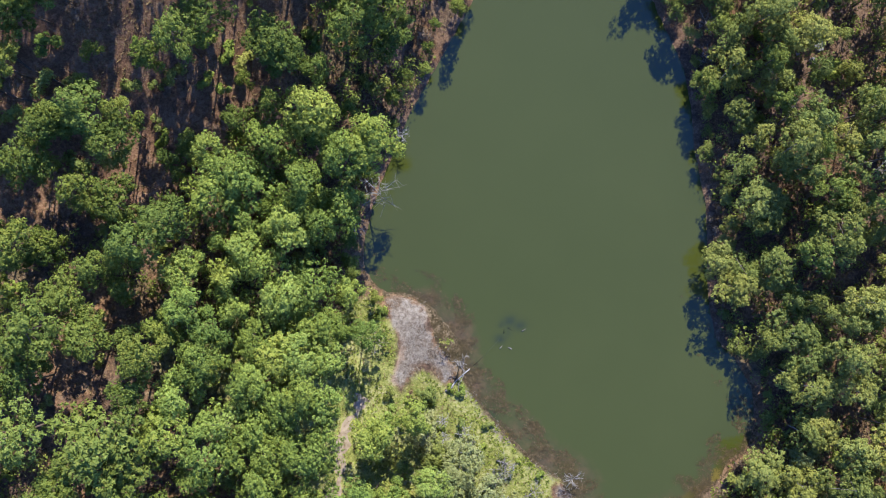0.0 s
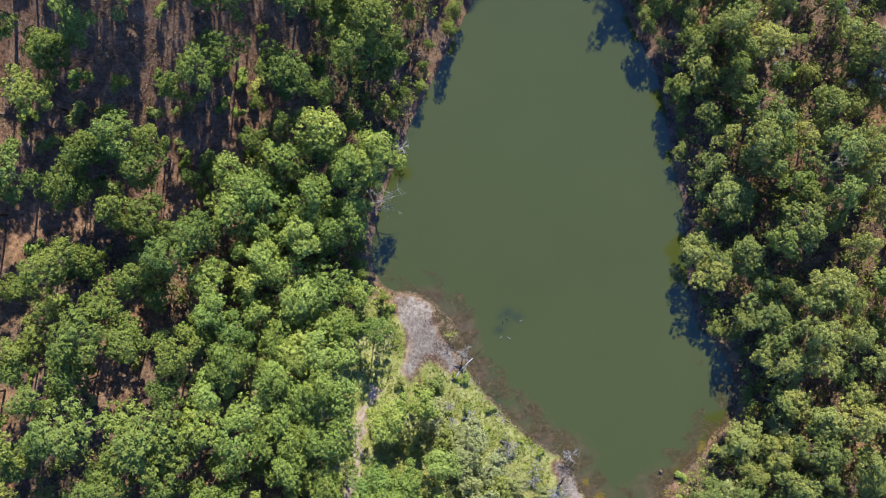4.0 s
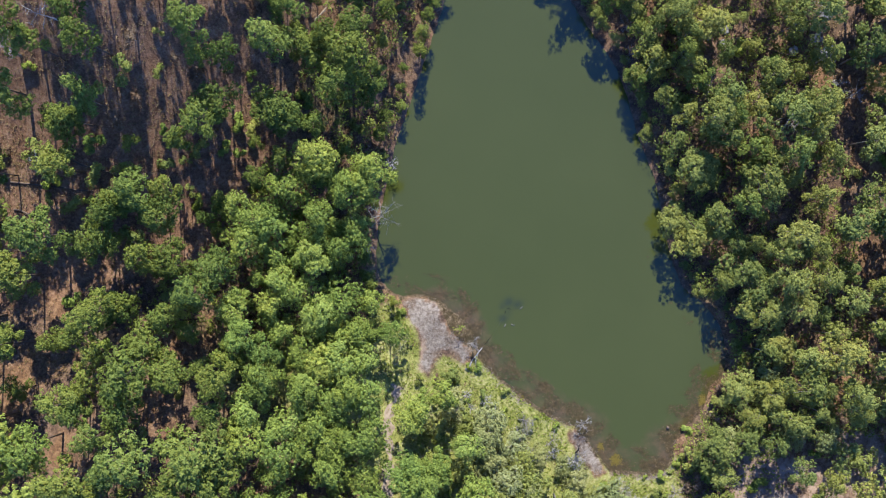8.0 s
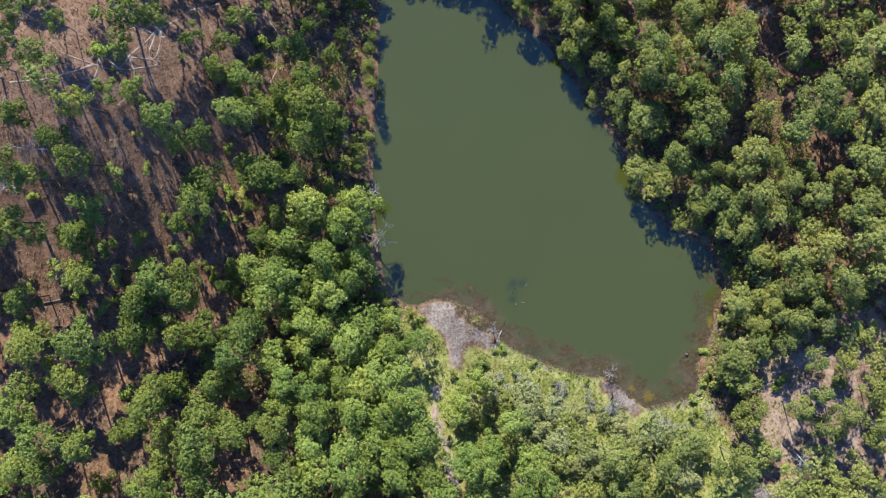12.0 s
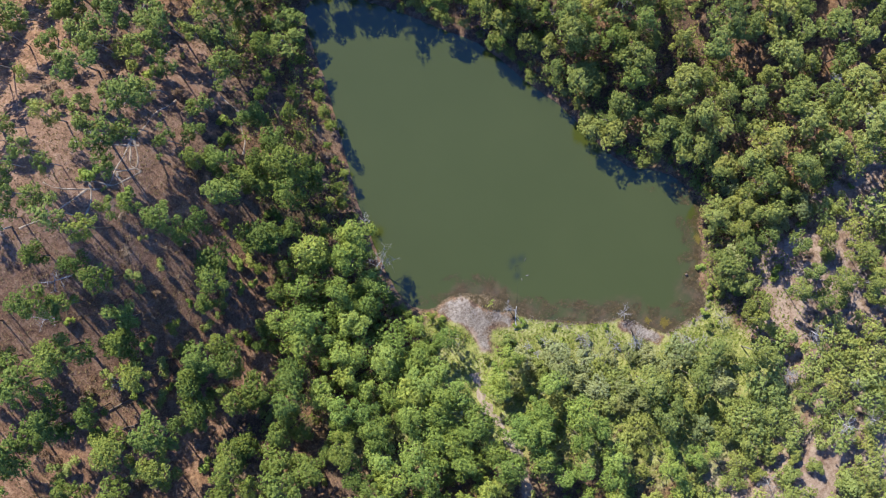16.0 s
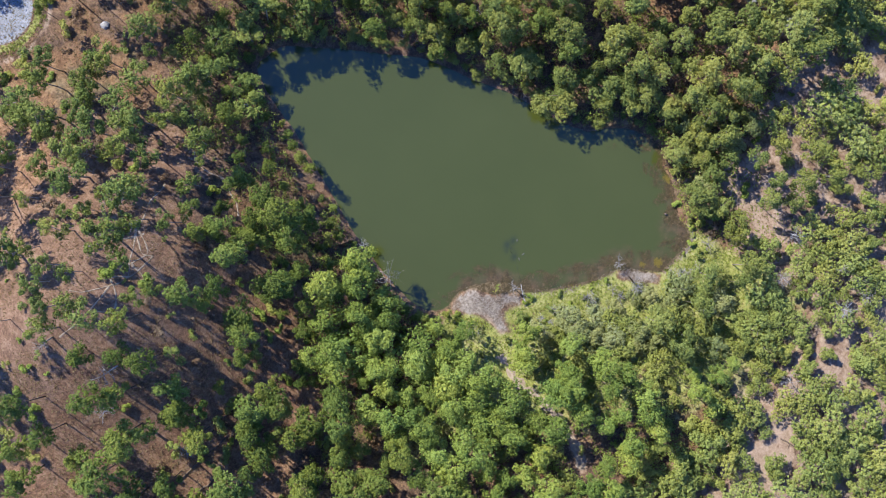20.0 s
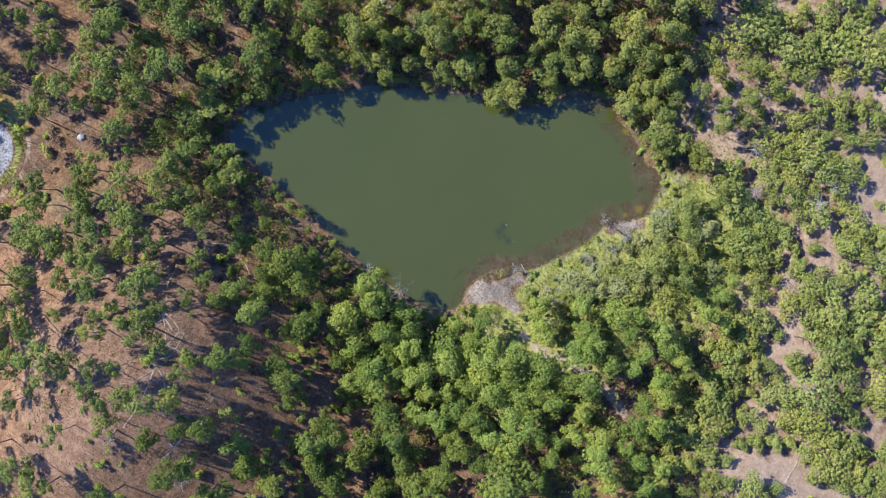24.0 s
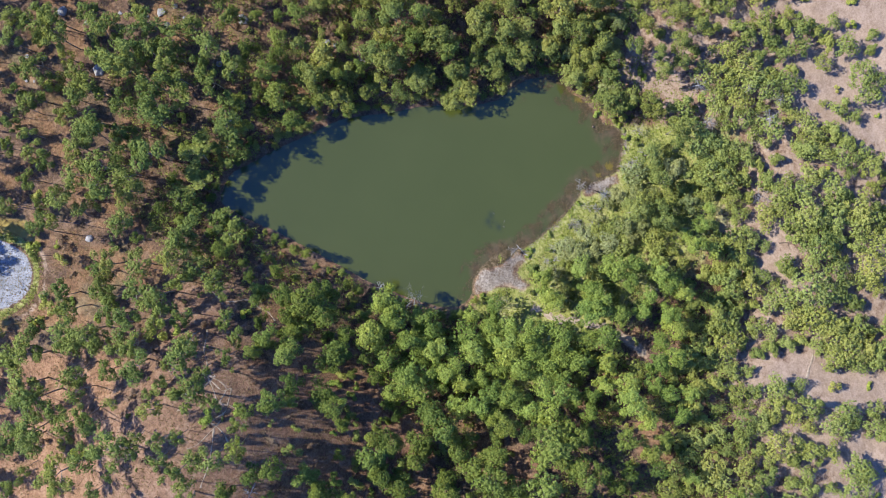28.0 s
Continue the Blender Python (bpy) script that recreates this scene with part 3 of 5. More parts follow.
def grow(most=290):
    """Builds the noted trees: those nearest the pond as things, the outermost of a kind joined."""
    for kind, sites in SITES.items():
        label, category, group = LABELS[kind]
        sites = sorted(sites, key=lambda s: math.hypot(s[0] - 3, s[1] - 8))
        fresh, outer = set(), []
        for n, (x, y, size) in enumerate(sites):
            rng = random.Random(round(x * 37) * 1009 + round(y * 53))
            k = n % KIND_COUNT[kind] if n < 12 else rng.randrange(KIND_COUNT[kind])
            s = size * rng.uniform(0.92, 1.08)
            m = Matrix.LocRotScale((x, y, float(level(x, y)) - 0.05), Euler((rng.gauss(0, 0.03), rng.gauss(0, 0.03), rng.uniform(0, 6.28))), Vector((s * rng.uniform(0.88, 1.15), s * rng.uniform(0.88, 1.15), (s if s < 0.45 or kind in LOW else 0.45 + 0.55 * s) * (1.0 if kind in LOW else bank_height(x, y)) * rng.uniform(0.88, 1.12))))
            if n >= most:
                outer.append((k, m))
            elif k in fresh:
                tagged(copy_thing(KINDS[kind, k], m @ Matrix.Diagonal([1 / v for v in KINDS[kind, k].scale] + [1])), label, category, group)
            else:
                fresh.add(k)
                KINDS[kind, k].matrix_basis = m
                tagged(KINDS[kind, k], label, category, group)
        if outer:
            joined("outer_woods", [KINDS[kind, k] for k in range(KIND_COUNT[kind])], outer, "outermost " + {"bush": "bright green bushes", "pine": "dark green pines", "shrub": "small green shrubs", "dry": "dry brown shrubs"}.get(kind, "leafy trees") + " of the woods on dry ground")

# the trees that stand out, with the width of their crowns
WEST_WOOD = [(-38.8, 29.7, 0.87), (-34.8, 31.0, 0.73), (-32.9, 26.8, 0.42), (-39.8, 24.5, 0.71), (-34.0, 24.1, 0.33), (-27.5, 26.1, 0.57), (-24.2, 27.2, 0.77), (-21.8, 30.3, 0.73), (-33.7, 20.1, 1.15),
             (-30.2, 20.2, 0.53), (-43.7, 17.9, 1.01), (-38.4, 16.9, 0.72), (-36.7, 18.9, 0.60), (-31.9, 17.7, 0.61), (-34.3, 13.7, 0.61), (-30.7, 11.6, 0.79), (-27.2, 10.8, 0.95), (-25.3, 18.6, 0.45),
             (-26.8, 16.8, 0.40), (-25.9, 15.6, 0.35), (-17.0, 27.6, 1.01), (-12.1, 34.9, 0.85), (-7.3, 32.4, 1.08), (-10.1, 29.1, 0.77), (-13.1, 26.4, 0.46)]
WEST_BANK = [(-13.3, 21.9, 0.80), (-22.6, 18.2, 0.59), (-16.7, 18.6, 0.87), (-19.0, 16.8, 0.48), (-22.2, 14.2, 0.84), (-12.4, 19.0, 0.44), (-8.0, 18.8, 0.94), (-10.0, 16.9, 0.74), (-20.2, 13.7, 0.84),
             (-14.3, 15.3, 0.68), (-10.4, 12.7, 0.64), (-17.9, 12.9, 0.49), (-14.8, 12.4, 0.61), (-19.6, 10.8, 0.68), (-13.1, 10.3, 0.74), (-16.9, 10.3, 0.49)]
GROVE = [(-39.6, 8.4, 0.90), (-37.1, 8.8, 0.57), (-42.1, 6.3, 0.63), (-45.0, 5.6, 0.56), (-39.7, 3.4, 0.49), (-35.9, 3.4, 0.86), (-31.1, 7.1, 0.58), (-30.6, 4.3, 0.57), (-27.3, 8.9, 0.93),
         (-25.0, 6.5, 0.66), (-32.7, 0.1, 0.91), (-27.9, -1.1, 0.81), (-37.4, -1.2, 0.63), (-43.7, -0.6, 0.77), (-43.5, -2.9, 0.71), (-29.1, -4.5, 0.64), (-25.9, -5.6, 0.88), (-38.3, -4.3, 0.67),
         (-41.5, -5.4, 0.62), (-36.9, -8.2, 1.00), (-44.7, -8.6, 0.99), (-40.8, -9.5, 0.66), (-43.7, -12.1, 0.77), (-31.5, -10.7, 1.13), (-34.4, -12.6, 0.89), (-28.8, -12.2, 1.02), (-26.0, -9.7, 0.69),
         (-27.9, -8.0, 0.50)]
GROVE_EAST_A = [(-20.4, 8.0, 0.68), (-21.5, 4.9, 0.72), (-17.9, 5.9, 0.78), (-15.9, 3.7, 0.78), (-13.0, 4.1, 0.84), (-9.8, 3.9, 0.62), (-20.8, 1.7, 0.67), (-17.0, 1.3, 0.61), (-12.6, 0.8, 0.74),
                (-22.9, 0.1, 0.71), (-25.1, 2.2, 0.66), (-19.5, -1.0, 0.72), (-14.7, -2.5, 0.78), (-10.1, -0.0, 0.49), (-11.6, -2.8, 0.74), (-22.5, -3.1, 0.71), (-18.5, -4.3, 0.77), (-14.3, -5.4, 0.78),
                (-20.3, -5.9, 0.72), (-16.2, -7.4, 0.73), (-12.1, -6.9, 0.68), (-21.1, -8.8, 0.76), (-17.5, -9.0, 0.77), (-23.4, -11.5, 0.82), (-20.6, -11.9, 0.71), (-17.0, -11.9, 0.72), (-13.1, -12.7, 0.85),
                (-18.4, -14.1, 0.76), (-23.5, -13.2, 0.65), (-13.7, -16.4, 0.67), (-8.8, -9.8, 0.74), (-5.6, -9.8, 0.62), (-9.3, -16.7, 0.78)]
GROVE_EAST_B = [(-4.9, -17.8, 0.74)]
EAST_NORTH = [(36.9, 30.1, 0.82), (29.4, 33.7, 0.65), (32.8, 32.1, 0.77), (30.1, 30.1, 0.78), (30.5, 26.8, 0.91), (34.2, 29.4, 0.64), (34.5, 25.4, 0.64), (31.2, 22.7, 0.65), (32.9, 19.9, 0.57),
              (37.8, 21.5, 0.90), (40.6, 19.6, 0.72), (43.3, 22.0, 0.64), (46.6, 21.7, 0.46), (36.0, 19.3, 0.82), (31.1, 17.1, 0.57), (36.5, 16.7, 0.77), (32.4, 13.1, 0.83), (34.8, 11.9, 0.64),
              (43.5, 16.7, 1.02), (46.9, 18.4, 0.77), (50.1, 17.5, 0.64), (39.5, 8.9, 1.03), (43.7, 9.8, 0.56), (42.0, 12.3, 0.64), (49.5, 10.7, 0.56), (47.2, 14.5, 0.72), (50.6, 28.6, 0.82),
              (47.3, 31.5, 0.64), (42.1, 30.6, 0.41), (47.3, 6.6, 0.64)]
EAST = [(29.8, 7.3, 0.83), (34.4, 6.3, 0.72), (31.1, 3.6, 0.73), (36.5, 3.2, 0.64), (42.6, 3.0, 0.93), (39.9, 1.6, 0.52), (45.7, 0.5, 0.64), (36.6, -0.4, 0.83), (38.1, -2.5, 0.72),
        (41.6, -2.8, 0.77), (45.4, -3.1, 0.72), (49.0, -3.4, 0.64), (39.1, -5.9, 0.83), (36.6, -5.1, 0.65), (42.0, -6.4, 0.67), (45.1, -7.3, 0.57), (48.3, -7.2, 0.64), (39.8, -10.6, 0.83),
        (37.5, -11.1, 0.65), (41.5, -12.3, 0.72), (45.5, -13.2, 0.77), (34.3, -15.5, 0.88), (37.7, -16.4, 0.83), (41.8, -16.3, 0.98), (46.1, -17.5, 0.64), (35.2, -19.6, 0.57), (33.7, -22.1, 0.73),
        (39.0, -19.7, 0.72), (36.8, -22.8, 0.64), (47.0, -20.1, 0.71)]
SHORE_EAST = [(31.0, -22.3, 1.02), (43.8, -23.5, 0.88)]
WEST_SLOPE = [(-5.3, 40.9, 0.80), (-5.9, 36.6, 0.64), (-5.5, 29.0, 0.81), (-9.2, 35.4, 0.64), (-10.0, 40.4, 0.47), (-11.6, 33.4, 0.79), (-12.3, 25.9, 0.48), (-12.8, 39.7, 0.78), (-14.5, 41.2, 0.54),
              (-15.2, 35.8, 0.78), (-15.6, 26.7, 0.87), (-20.1, 34.1, 0.69), (-22.4, 36.8, 0.83), (-23.5, 33.8, 0.45), (-24.1, 40.7, 0.51), (-28.5, 41.1, 0.65), (-33.6, 23.7, 0.30), (-33.4, 38.9, 0.58),
              (-29.9, 19.2, 0.54), (-31.4, 16.8, 0.31), (-32.9, 13.0, 0.54), (-35.7, 19.6, 0.61), (-38.2, 15.9, 0.54), (-37.0, 29.4, 0.67)]
WEST_EDGE = [(-13.0, 20.5, 0.68), (-11.1, 18.1, 0.53), (-22.0, 16.0, 0.74), (-24.7, 17.9, 0.37), (-32.1, 6.8, 0.58), (-37.5, 7.4, 0.65), (-22.2, 9.2, 0.52), (-15.6, 9.7, 0.75), (-12.6, 13.1, 0.68)]
SOUTH_GROVE = [(-8.3, -0.4, 0.61), (-8.8, -5.9, 0.69), (-13.8, 0.1, 0.69), (-14.1, -19.5, 0.67), (-6.8, -10.9, 0.69), (-2.8, -10.1, 0.69), (-16.1, -3.3, 0.68), (-21.4, 3.3, 0.60), (-24.1, -2.5, 0.74),
               (-26.8, 0.5, 0.66), (-28.5, -7.1, 0.58), (-29.2, -14.6, 0.72), (-25.5, 5.3, 0.59), (-29.5, -0.4, 0.51)]
SOUTH_TREES = [(-1.9, -16.3, 0.62), (-7.9, -19.1, 0.84), (-6.9, -17.1, 0.54), (-9.8, -22.0, 0.61), (-3.9, -24.1, 0.61), (-0.9, -22.3, 0.77), (-5.9, -28.0, 0.61), (-0.9, -26.2, 0.61), (-1.9, -30.0, 0.61),
               (-8.8, -26.9, 0.61), (-9.8, -30.7, 0.61), (-5.9, -33.3, 0.61), (-15.7, -25.5, 0.75), (-13.7, -29.1, 0.60), (-11.8, -32.6, 0.60), (-18.5, -20.4, 0.67), (-21.3, -19.2, 0.67), (-21.3, -23.1, 0.59),
               (-18.5, -29.2, 0.67), (-16.6, -31.8, 0.60), (-22.2, -27.9, 0.59), (-24.1, -23.8, 0.74), (-26.7, -26.4, 0.59), (-29.5, -21.5, 0.58), (-35.0, -17.5, 0.65), (-36.9, -14.6, 0.65), (-35.9, -22.1, 0.51),
               (-32.2, -26.1, 0.65), (-34.9, -27.8, 0.58), (-30.3, -29.0, 0.58), (-26.7, -31.7, 0.58), (-38.2, -20.2, 0.51), (-23.1, -30.6, 0.52)]
SHORE_SOUTH = [(15.7, -27.3, 1.07), (12.0, -23.7, 0.68), (4.3, -17.9, 0.97), (2.2, -13.8, 0.87), (7.4, -20.0, 0.78), (3.2, -21.9, 0.87), (4.2, -25.9, 0.77)]
EAST_SOUTH = [(30.2, -25.7, 0.72), (28.6, -28.7, 0.64), (26.6, -30.7, 0.64), (23.5, -33.2, 0.72), (20.9, -34.1, 0.48), (19.5, -28.7, 0.80), (14.4, -29.6, 0.64), (9.2, -30.4, 0.71), (7.2, -31.3, 0.55),
              (8.8, -25.4, 0.80), (38.8, -33.8, 0.71), (36.3, -34.3, 0.55), (36.9, -29.9, 0.55), (34.0, -31.0, 0.56), (38.5, -26.4, 0.56), (43.3, -28.3, 0.63), (44.2, -33.2, 0.63), (42.2, -37.2, 0.55),
              (29.7, -22.6, 0.80)]
NORTH_EAST = [(44.9, 38.3, 0.41), (44.4, 34.3, 0.73), (44.9, 45.3, 0.49), (43.9, 41.8, 0.49), (44.3, 12.9, 0.65), (44.9, 23.8, 0.41), (40.0, 37.9, 0.65), (37.0, 38.9, 0.57), (38.5, 43.3, 0.57),
              (37.9, 17.9, 0.57), (37.9, 7.4, 0.65), (40.4, 14.9, 0.65), (34.0, 39.9, 0.73), (35.0, 44.8, 0.57), (34.5, 34.0, 0.65), (33.5, 27.0, 0.57), (34.5, 22.9, 0.57), (31.5, 41.9, 0.57),
              (29.5, 39.0, 0.90), (29.5, 45.9, 0.65), (29.6, 32.0, 0.65), (28.6, 26.1, 0.66), (25.6, 36.1, 0.65), (24.5, 45.0, 0.57)]
EAST_FAR = [(44.1, 1.8, 0.71), (41.1, 0.8, 0.55), (43.4, -16.3, 0.63), (41.9, -19.3, 0.63), (37.6, 2.8, 0.48), (35.6, 18.0, 0.48), (34.6, 12.9, 0.63), (33.1, 10.9, 0.48), (34.6, 4.9, 0.55),
            (31.2, 5.4, 0.72), (34.1, -1.2, 0.56), (44.2, -21.2, 0.47), (45.5, -10.3, 0.47)]
PINES_NORTH_A = [(43.7, 80.8, 0.77), (43.1, 76.3, 0.69), (45.1, 72.3, 0.60), (44.7, 85.2, 0.60), (39.2, 84.3, 0.60), (40.2, 79.8, 0.43), (39.7, 75.9, 0.69), (40.7, 69.0, 0.73), (41.2, 66.0, 0.52),
                 (43.7, 63.0, 0.52), (42.9, 60.8, 0.65), (42.8, 53.9, 0.52), (40.8, 55.9, 0.60), (37.7, 70.5, 0.60), (37.2, 76.4, 0.52), (35.2, 79.9, 0.60), (34.7, 83.4, 0.52), (34.5, 74.0, 0.52),
                 (35.7, 69.0, 0.52), (38.2, 64.5, 0.69), (38.2, 61.5, 0.78), (38.7, 58.5, 0.60), (35.7, 65.5, 0.78), (33.7, 64.0, 0.65), (34.7, 58.0, 0.69), (36.7, 56.0, 0.52), (32.5, 79.0, 0.43),
                 (32.7, 76.5, 0.43), (30.5, 84.4, 0.43), (29.7, 81.5, 0.69), (27.7, 83.0, 0.52), (29.7, 74.5, 0.60), (30.7, 70.5, 0.69)]
PINES_NORTH_B = [(28.7, 64.6, 0.78), (31.7, 59.5, 0.78), (32.6, 55.0, 0.69), (27.7, 58.6, 0.60), (24.6, 59.6, 0.78), (29.1, 55.5, 0.69), (26.2, 76.5, 0.43), (27.2, 74.0, 0.52), (25.7, 70.6, 0.69),
                 (24.2, 65.6, 0.60), (24.7, 86.0, 0.52), (23.2, 82.5, 0.43), (23.7, 73.0, 0.43), (20.7, 74.0, 0.69), (21.7, 69.0, 0.69), (20.6, 66.5, 0.43), (19.7, 80.5, 0.60), (20.7, 85.5, 0.52),
                 (21.1, 63.0, 0.60), (19.1, 60.0, 0.95), (18.6, 52.2, 0.87), (25.1, 48.5, 0.86), (20.6, 47.7, 0.87), (32.1, 49.0, 0.69), (34.6, 51.0, 0.52), (34.6, 46.0, 0.60), (38.1, 48.0, 0.69),
                 (43.1, 46.9, 0.60), (28.1, 46.5, 0.60)]
PINES_LAKE_A = [(17.9, 79.0, 0.43), (16.6, 68.5, 0.86), (15.1, 72.9, 0.69), (16.1, 64.0, 0.60), (13.1, 69.9, 0.69), (13.2, 78.9, 0.34), (13.2, 76.4, 0.34), (13.1, 64.4, 0.77), (12.1, 56.6, 0.69),
                (14.6, 52.8, 0.78), (10.2, 85.9, 0.52), (11.2, 80.4, 0.43), (9.7, 76.8, 0.60), (8.6, 73.2, 0.43), (11.1, 70.3, 0.52), (8.6, 65.3, 0.60), (5.7, 79.3, 0.52), (7.2, 75.7, 0.51),
                (9.1, 53.7, 0.61), (8.1, 49.8, 0.69), (5.1, 54.9, 0.86), (5.0, 47.7, 0.86), (3.1, 56.2, 0.68), (4.1, 62.7, 0.34), (5.6, 60.3, 0.34), (0.2, 66.8, 0.60), (-0.4, 61.3, 0.68),
                (0.6, 55.6, 0.60), (-0.9, 52.1, 0.68), (-1.3, 68.3, 0.59), (-4.2, 68.0, 0.59), (-5.2, 75.2, 0.68), (-7.6, 72.9, 0.59)]
PINES_LAKE_B = [(-5.7, 66.8, 0.76), (-5.2, 61.8, 0.76), (-5.2, 57.3, 0.67), (-3.3, 55.2, 0.59), (-8.1, 66.0, 0.67), (-9.0, 53.3, 0.66), (-9.9, 62.1, 0.83), (-9.9, 57.1, 0.74), (-9.5, 46.2, 0.50),
                (-3.4, 48.9, 0.59), (-11.4, 69.2, 0.67), (-11.6, 80.2, 0.68), (-12.0, 73.5, 0.76), (-6.2, 47.6, 0.34)]
PINES_HILL_A = [(-15.1, 84.3, 0.68), (-16.0, 80.4, 0.85), (-13.8, 73.3, 0.59), (-12.8, 66.8, 0.75), (-14.5, 63.2, 0.65), (-13.5, 60.8, 0.57), (-16.6, 60.1, 0.73), (-13.9, 53.3, 0.73), (-17.3, 48.9, 0.48),
                (-17.5, 70.4, 0.58), (-18.1, 65.7, 0.57), (-16.9, 55.5, 0.32), (-12.1, 51.8, 0.57), (-20.8, 80.6, 0.93), (-22.5, 77.4, 0.75), (-23.7, 82.1, 0.59), (-19.8, 55.3, 0.31), (-21.5, 70.2, 0.49),
                (-22.7, 64.0, 0.36), (-21.4, 49.8, 0.78), (-22.3, 45.7, 0.39), (-25.0, 74.6, 0.66), (-24.8, 68.3, 0.56), (-23.5, 55.8, 0.54), (-21.9, 57.7, 0.31), (-27.7, 78.7, 0.83), (-29.6, 84.1, 0.67),
                (-30.2, 80.4, 0.75), (-27.0, 71.7, 0.49), (-26.3, 66.1, 0.55), (-27.3, 50.9, 0.38), (-27.8, 53.6, 0.38), (-27.7, 58.5, 0.38)]
PINES_HILL_B = [(-31.3, 67.4, 0.71), (-29.7, 62.1, 0.85), (-30.6, 58.7, 0.30), (-30.6, 53.7, 0.45), (-30.4, 44.7, 0.68), (-30.6, 48.4, 0.53), (-31.8, 50.1, 0.45), (-33.9, 75.2, 0.29), (-35.5, 73.2, 0.73),
                (-35.7, 82.2, 0.34), (-38.3, 84.0, 0.59), (-34.7, 63.6, 0.31), (-36.9, 65.6, 0.39), (-35.3, 49.2, 0.52), (-25.4, 42.0, 0.46), (-12.7, 44.4, 0.57), (-15.3, 44.8, 0.40)]
BUSHES_EAST_A = [(34.0, -39.4, 0.70), (38.0, -43.4, 0.78), (33.9, -43.4, 0.78), (41.1, -46.5, 0.78), (43.1, -49.7, 0.69), (36.9, -49.1, 0.78), (40.0, -51.7, 0.69), (32.8, -48.0, 0.78), (30.7, -50.5, 0.61),
                 (43.1, -53.8, 0.70), (42.7, -57.0, 0.61), (38.5, -56.4, 0.61), (33.8, -51.5, 0.61), (28.7, -45.4, 0.69), (29.9, -40.5, 0.61), (27.6, -49.4, 0.52), (43.7, -63.3, 0.44), (40.2, -62.3, 0.70),
                 (39.1, -65.4, 0.61), (36.0, -61.1, 0.44), (34.9, -55.8, 0.52), (31.8, -57.3, 0.43), (33.9, -67.9, 0.70), (30.3, -69.4, 0.61), (38.6, -70.5, 0.44), (41.6, -71.0, 0.35), (27.7, -64.0, 0.61),
                 (26.1, -67.1, 0.43), (28.7, -61.4, 0.26), (23.5, -62.7, 0.78), (32.8, -71.4, 0.44), (24.0, -51.4, 0.61), (23.5, -48.3, 0.52)]
BUSHES_EAST_B = [(24.7, -43.4, 0.52), (20.6, -42.4, 0.78), (18.1, -39.0, 0.52), (19.0, -46.4, 0.61), (20.5, -44.9, 0.43), (18.4, -52.2, 0.60), (19.9, -57.4, 0.86), (20.9, -56.4, 0.60), (19.4, -60.5, 0.52),
                 (19.4, -67.9, 0.61), (17.3, -70.0, 0.69), (13.2, -70.5, 0.52), (13.0, -35.4, 0.61), (12.9, -39.4, 0.87), (13.9, -43.3, 0.87), (14.9, -46.3, 0.69), (14.3, -50.2, 0.78), (11.7, -52.6, 0.69),
                 (15.3, -58.3, 0.78), (12.2, -62.3, 0.69), (12.2, -56.1, 0.60), (8.2, -45.1, 0.60), (8.2, -50.0, 0.69), (9.7, -52.5, 0.60), (8.1, -57.1, 0.86), (8.1, -62.2, 0.86), (9.1, -66.5, 0.78),
                 (8.1, -69.8, 0.78), (6.0, -66.5, 0.69), (3.6, -44.0, 0.69), (3.6, -47.0, 0.69), (3.1, -41.0, 0.60), (4.0, -58.0, 0.60)]
BUSHES_EAST_C = [(4.0, -62.2, 0.69)]
BUSHES_SOUTH_A = [(2.1, -42.4, 0.60), (0.0, -44.9, 0.77), (-1.0, -46.8, 0.60), (-1.0, -53.3, 0.69), (-2.0, -54.2, 0.51), (2.6, -49.9, 0.34), (2.0, -58.9, 0.77), (2.5, -62.1, 0.69), (-2.1, -62.0, 0.60),
                  (-1.0, -57.8, 0.60), (-1.6, -69.1, 0.78), (-2.5, -38.8, 0.69), (-4.0, -42.7, 0.86), (-4.5, -46.7, 0.77), (-4.5, -51.7, 0.34), (-5.1, -56.7, 0.86), (-6.1, -60.9, 0.69), (-7.7, -65.2, 0.60),
                  (-8.2, -67.3, 0.52), (-5.2, -70.1, 0.52), (-8.5, -36.1, 0.77), (-11.1, -40.0, 0.94), (-11.1, -42.5, 0.68), (-12.1, -47.4, 0.60), (-8.1, -50.1, 0.60), (-10.1, -54.5, 0.77), (-10.1, -57.7, 0.77),
                  (-11.7, -62.9, 0.77), (-11.8, -66.6, 0.69), (-11.6, -54.5, 0.51), (-15.0, -42.2, 0.77), (-17.0, -35.1, 0.85), (-18.0, -38.0, 0.76)]
BUSHES_SOUTH_B = [(-18.0, -40.9, 0.59), (-15.0, -45.2, 0.51), (-15.5, -50.1, 0.68), (-15.1, -53.2, 0.60), (-14.6, -55.9, 0.51), (-16.2, -63.6, 0.77), (-18.1, -61.2, 0.59), (-16.3, -67.8, 0.86), (-18.3, -69.2, 0.68),
                  (-14.2, -64.8, 0.60), (-19.9, -42.2, 0.51), (-19.9, -45.7, 0.42), (-21.8, -39.5, 0.67), (-22.7, -36.5, 0.67), (-22.7, -50.3, 0.67), (-22.3, -54.4, 0.42), (-25.7, -56.0, 0.67), (-24.1, -43.2, 0.50),
                  (-23.2, -46.3, 0.50), (-26.9, -48.7, 0.75), (-27.0, -52.7, 0.67), (-28.8, -47.0, 0.58), (-29.0, -59.7, 0.75), (-29.1, -63.8, 0.58), (-26.9, -67.8, 0.59), (-28.3, -36.8, 0.58), (-31.0, -35.6, 0.74),
                  (-28.3, -43.6, 0.58), (-31.0, -32.7, 0.58), (-32.9, -40.3, 0.49), (-32.1, -49.3, 0.66), (-32.2, -53.3, 0.50), (-33.0, -46.3, 0.58)]
